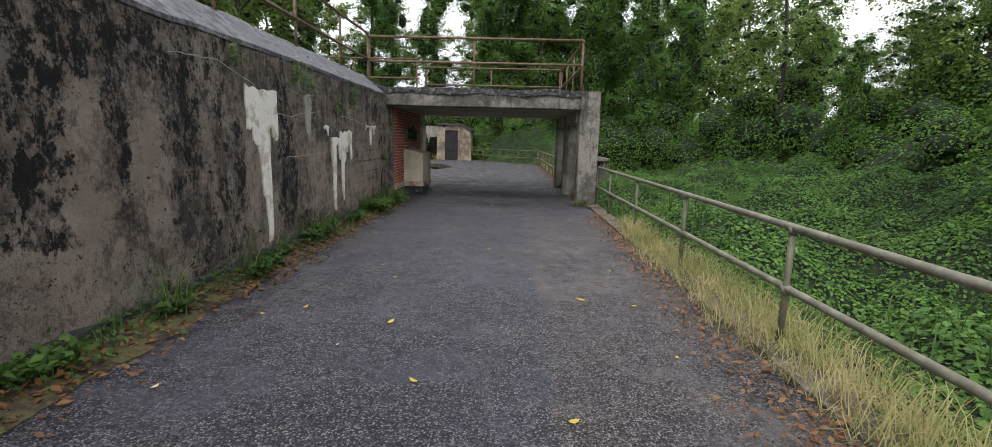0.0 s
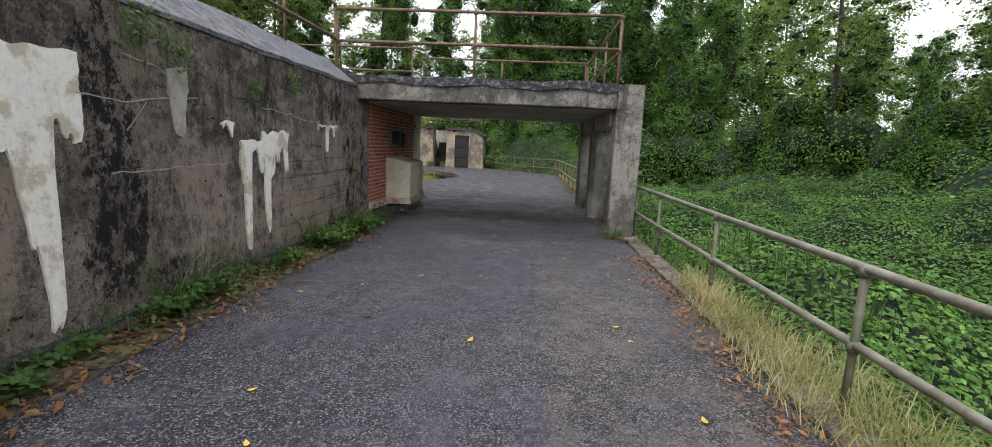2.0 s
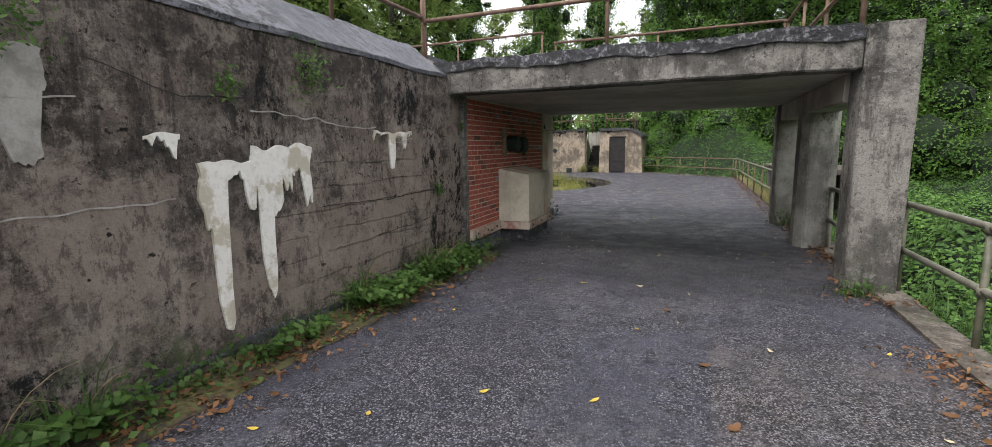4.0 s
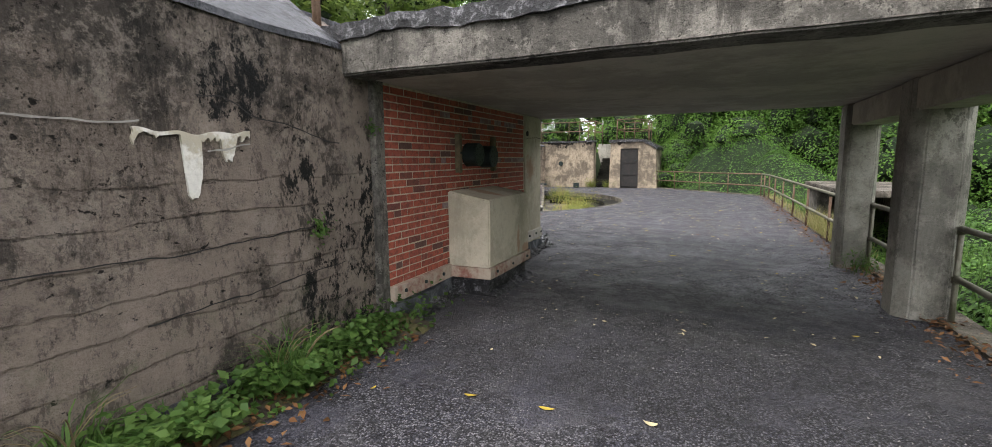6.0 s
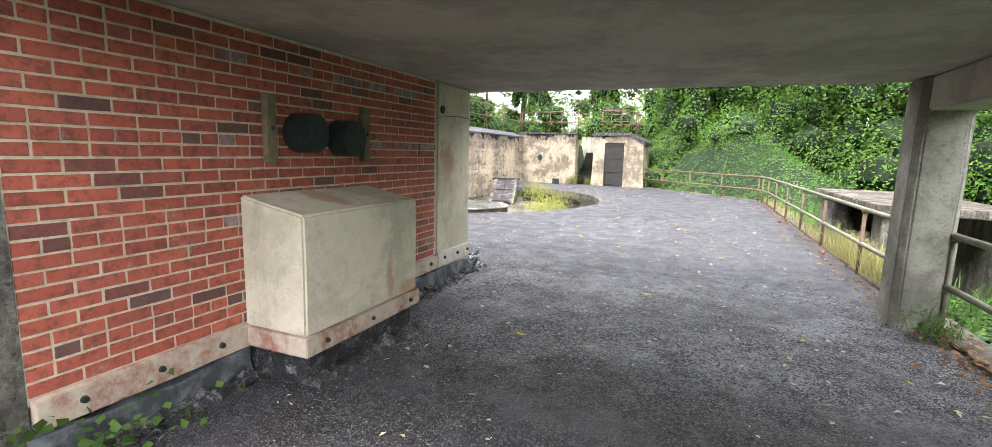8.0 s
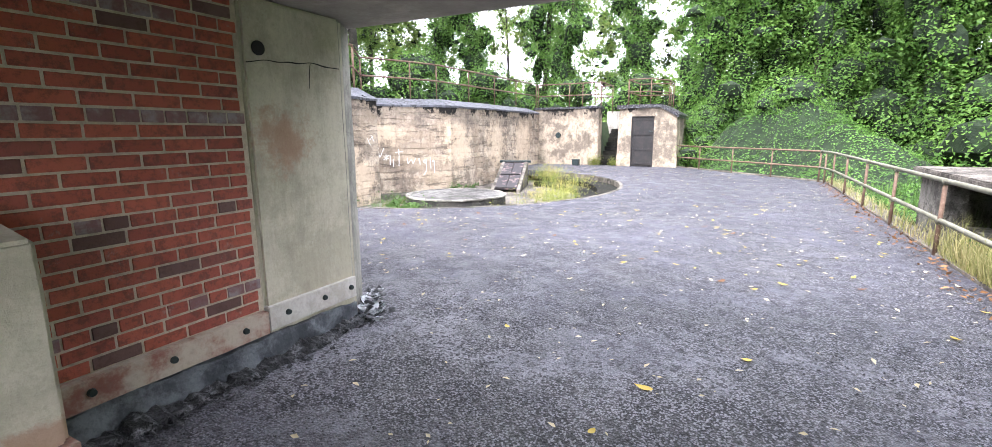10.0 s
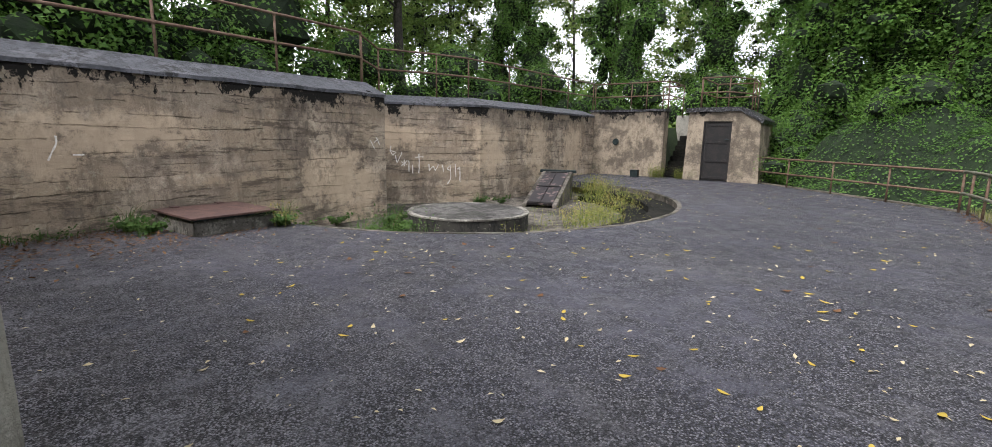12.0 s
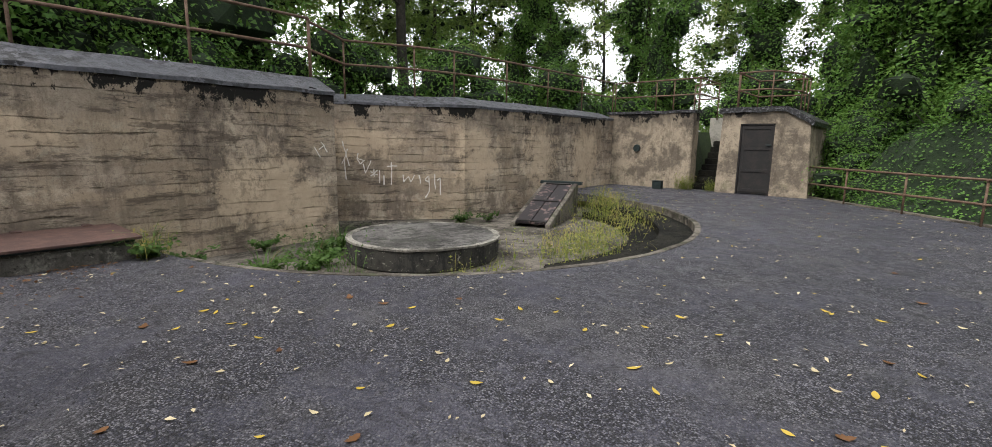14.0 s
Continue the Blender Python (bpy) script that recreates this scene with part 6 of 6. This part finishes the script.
while count < 290:
    if count < 45:
        x, y = lr.uniform(-2.3, 1.6), lr.uniform(1.5, 10.8)
    elif count < 60:
        x, y = lr.uniform(-2.0, 1.4), lr.uniform(11, 16)
    elif count < 190:
        x, y = lr.uniform(-5.5, 1.6), lr.triangular(16, 26, 18.5)
    else:
        x, y = lr.uniform(-7.5, 1.5), lr.uniform(18, 32.5)
    if in_pit(x, y) or past_far(x, y) > -0.3 or (y < 15.8 and x < -2.4):
        continue
    me, lab = shapes[lr.choices(range(5), (5, 5, 3, 5, 2))[0]]
    o = tagged(new("fallen_leaf", me), lab, "leaf", "fallen leaves on the asphalt")
    s = lr.uniform(0.7, 1.15)
    o.matrix_basis = pose(x, y, 0.0, lr.uniform(-8, 8), lr.uniform(-8, 8), lr.uniform(0, 360)) @ Matrix.Scale(s, 4)
    count += 1

n = 1500
px, py = g.uniform(-7, 1.6, n), g.uniform(12, 32.5, n)
ok = np.array([not in_pit(a, b) and past_far(a, b) < -0.3 and not (b < 15.9 and a < -2.3) for a, b in zip(px, py)])
px, py = px[ok], py[ok]
scatter("leaf_crumbs", "small pale leaf fragments strewn on the asphalt", "leaf litter", np.stack([px, py, np.full(len(px), 0.012)], 1), g.normal(0, 0.2, (len(px), 3)) + np.array([0, 0, 1]), g.uniform(0.01, 0.03, len(px)), PALELEAF, 0.5)


# ---- loose chippings ----
def chippings(n, mat, name, label, seed, smin, smax, pick):
    gg = np.random.default_rng(seed)
    x, y = gg.uniform(-2.5, 1.7, n), gg.uniform(-0.5, 16.5, n)
    x2, y2 = gg.uniform(-7.5, 1.7, n), gg.uniform(16, 29, n)
    x, y = np.concatenate([x, x2]), np.concatenate([y, y2])
    ok = np.array([pick(a, b) and not in_pit(a, b) and past_far(a, b) < -0.2 for a, b in zip(x, y)])
    c = np.stack([x[ok], y[ok], np.zeros(ok.sum())], 1)
    m = len(c)
    s = gg.uniform(smin, smax, m)
    base = np.array([[1, 0, 0], [-0.5, 0.85, 0], [-0.5, -0.85, 0], [0.1, 0.1, 0.9]])
    v = base[None] * s[:, None, None] * gg.uniform(0.6, 1.3, (m, 4, 3))
    a = gg.uniform(0, 6.283, m)
    ca, sa = np.cos(a)[:, None], np.sin(a)[:, None]
    v = np.stack([v[..., 0] * ca - v[..., 1] * sa, v[..., 0] * sa + v[..., 1] * ca, v[..., 2]], -1) + c[:, None]
    i = np.arange(m) * 4
    tri = np.stack([i, i + 1, i + 3, i + 1, i + 2, i + 3, i + 2, i, i + 3], 1).reshape(-1, 3)
    me = bpy.data.meshes.new(name)
    me.from_pydata(v.reshape(-1, 3).tolist(), [], tri.tolist())
    me.materials.append(mat)
    tagged(new(name, me), label, "gravel", kind="stuff")


STONE = plain("pale_stone", (0.22, 0.215, 0.21), (0.13, 0.125, 0.125), 0.85, 0, 40)
DARKSTONE = plain("dark_stone", (0.02, 0.02, 0.022), (0.045, 0.044, 0.046), 0.7, 0, 40)
sparse = lambda x, y: noise.noise(Vector((x * 0.8, y * 0.8, 6))) > -0.12
chippings(13000, STONE, "pale_chippings", "loose pale stone chippings on the asphalt", 91, 0.0035, 0.008, sparse)
chippings(12000, DARKSTONE, "dark_chippings", "loose black tarred chippings on the asphalt", 92, 0.005, 0.011, sparse)

# broken felt and rubble along the foot of the brick wall and pier
def crumbled_edge(y0, y1, x0, seed):
    """A low broken ridge of old tar where the road meets the wall."""
    bm = bmesh.new()
    rings = []
    for y in np.arange(y0, y1, 0.025):
        w = 0.11 + 0.07 * noise.noise(Vector((seed, y * 3, 0))) + 0.04 * noise.noise(Vector((seed, y * 17, 3)))
        h = 0.035 + 0.03 * noise.noise(Vector((seed, y * 5, 7))) + 0.035 * noise.noise(Vector((seed, y * 23, 5)))
        rings.append([bm.verts.new((x0 + w * t, y + 0.012 * noise.noise(Vector((y * 40, t * 9, seed))), max(-0.01, h * k + 0.03 * noise.noise(Vector((t * 21, y * 21, seed))) * (1 - t)))) for t, k in ((-0.2, 1.2), (0.2, 1.3), (0.45, 1.0), (0.7, 0.9), (0.85, 0.3), (1.0, -0.4))])
    for r0, r1 in zip(rings, rings[1:]):
        for k in range(5):
            bm.faces.new((r0[k], r0[k + 1], r1[k + 1], r1[k]))
    return structure("trim_crumbled_edge", bm, TAREDGE, "crumbled black tar edge where the road meets the wall", "trim")


crumbled_edge(11.4, 12.5, BRICK_X + 0.03, 1)
crumbled_edge(13.7, 15.62, BRICK_X + 0.03, 2)
crumbled_edge(12.5, 13.7, BRICK_X + 0.47, 3)


def rubble(name, label, n, mat, smin, smax, place):
    bm = bmesh.new()
    for k in range(n):
        q = bmesh.ops.create_icosphere(bm, subdivisions=1, radius=float(g.uniform(smin, smax)))
        off, tip = Vector(place(k)), pose(0, 0, 0, g.uniform(-50, 50), g.uniform(-50, 50), g.uniform(0, 360)).to_3x3()
        sx, sy, sz = g.uniform(0.7, 1.8), g.uniform(0.5, 1.3), g.uniform(0.1, 0.35)
        for v in q["verts"]:
            v.co = tip @ Vector((v.co.x * sx, v.co.y * sy, v.co.z * sz)) * float(g.uniform(0.8, 1.25)) + off
    tagged(part(name, bm, mat), label, "rubble", kind="stuff")


def along_foot(k):
    return (BRICK_X + 0.06 + abs(g.normal(0, 0.07)), g.uniform(13.72, 15.7), 0.012) if k % 4 else (BRICK_X + 0.06 + abs(g.normal(0, 0.09)), g.uniform(11.4, 12.5), 0.012)


def at_pier(k):
    t = g.uniform(0, 1)
    return (-2.68 - 0.13 * t + abs(g.normal(0, 0.05)), 15.62 + 0.26 * t + abs(g.normal(0, 0.05)), abs(g.normal(0.03, 0.05)) + 0.005)


rubble("rubble", "crumbled tar and concrete rubble along the wall foot", 300, TAREDGE, 0.008, 0.028, along_foot)
rubble("rubble", "pale broken mortar flakes heaped at the pier foot", 170, FLAKES, 0.015, 0.05, at_pier)
rubble("rubble", "black broken tar flakes heaped at the pier foot", 90, TAREDGE, 0.015, 0.05, at_pier)

# ---- brick facing, last ----
bw = structure("wall_brick", boxed(BRICK_X - 0.058, BRICK_X - 0.005, 11.42, 14.864, 0.30, SOFFIT_Z - 0.004), MORTAR, "red brick wall laid in running bond with pale mortar", "wall")


def brick_bm(length, seed):
    bm = boxed(-0.05, 0.0, -length / 2, length / 2, -0.0282, 0.0282, bevel=0.003)
    for v in bm.verts:
        v.co += Vector((noise.noise(v.co * 40 + Vector((seed, 0, 0))), noise.noise(v.co * 40 + Vector((0, seed, 0))), noise.noise(v.co * 40 + Vector((0, 0, seed))))) * 0.0045
    return bm


full = [mesh_from(brick_bm(0.200, k), "brick", BRICK) for k in range(4)]
glazed = mesh_from(brick_bm(0.097, 21), "brick", GLAZED)
half = [mesh_from(brick_bm(0.097, k + 9), "brick", BRICK) for k in range(2)]
spots = []
br = random.Random(4)
z, row = 0.335 + 0.031, 0
while z < SOFFIT_Z - 0.025:
    y = 11.425
    first = True
    while y < 14.86 - 0.05:
        ln = 0.097 if (first and row % 2) or row % 7 == 2 else 0.203
        if y + ln > 14.864:
            ln = 0.097
        if not (12.53 < y and y + ln < 13.67 and z < 1.05) and y + ln < 14.87:
            spots.append((y + ln / 2, z, ln > 0.15, row % 7 == 2))
        y += ln + 0.0105
        first = False
    z += 0.0688
    row += 1
spots.sort(key=lambda s: -s[0])
rest = bmesh.new()
for i, (y, z, whole, header) in enumerate(spots):
    at = pose(BRICK_X + br.uniform(-0.002, 0.003), y, z, br.uniform(-0.4, 0.4), 0, br.uniform(-0.6, 0.6))
    if i < 300:
        o = new("brick", glazed if header and br.random() < 0.6 else br.choice(full if whole else half))
        o.parent = bw
        o.matrix_basis = at
    else:
        b1 = brick_bm(0.200 if whole else 0.097, i)
        b1.transform(at)
        tmp = bpy.data.meshes.new("tmp")
        b1.to_mesh(tmp)
        b1.free()
        rest.from_mesh(tmp)
        bpy.data.meshes.remove(tmp)
ob = part("bricks", rest, BRICKS, bw)
ob["kind"] = "stuff"
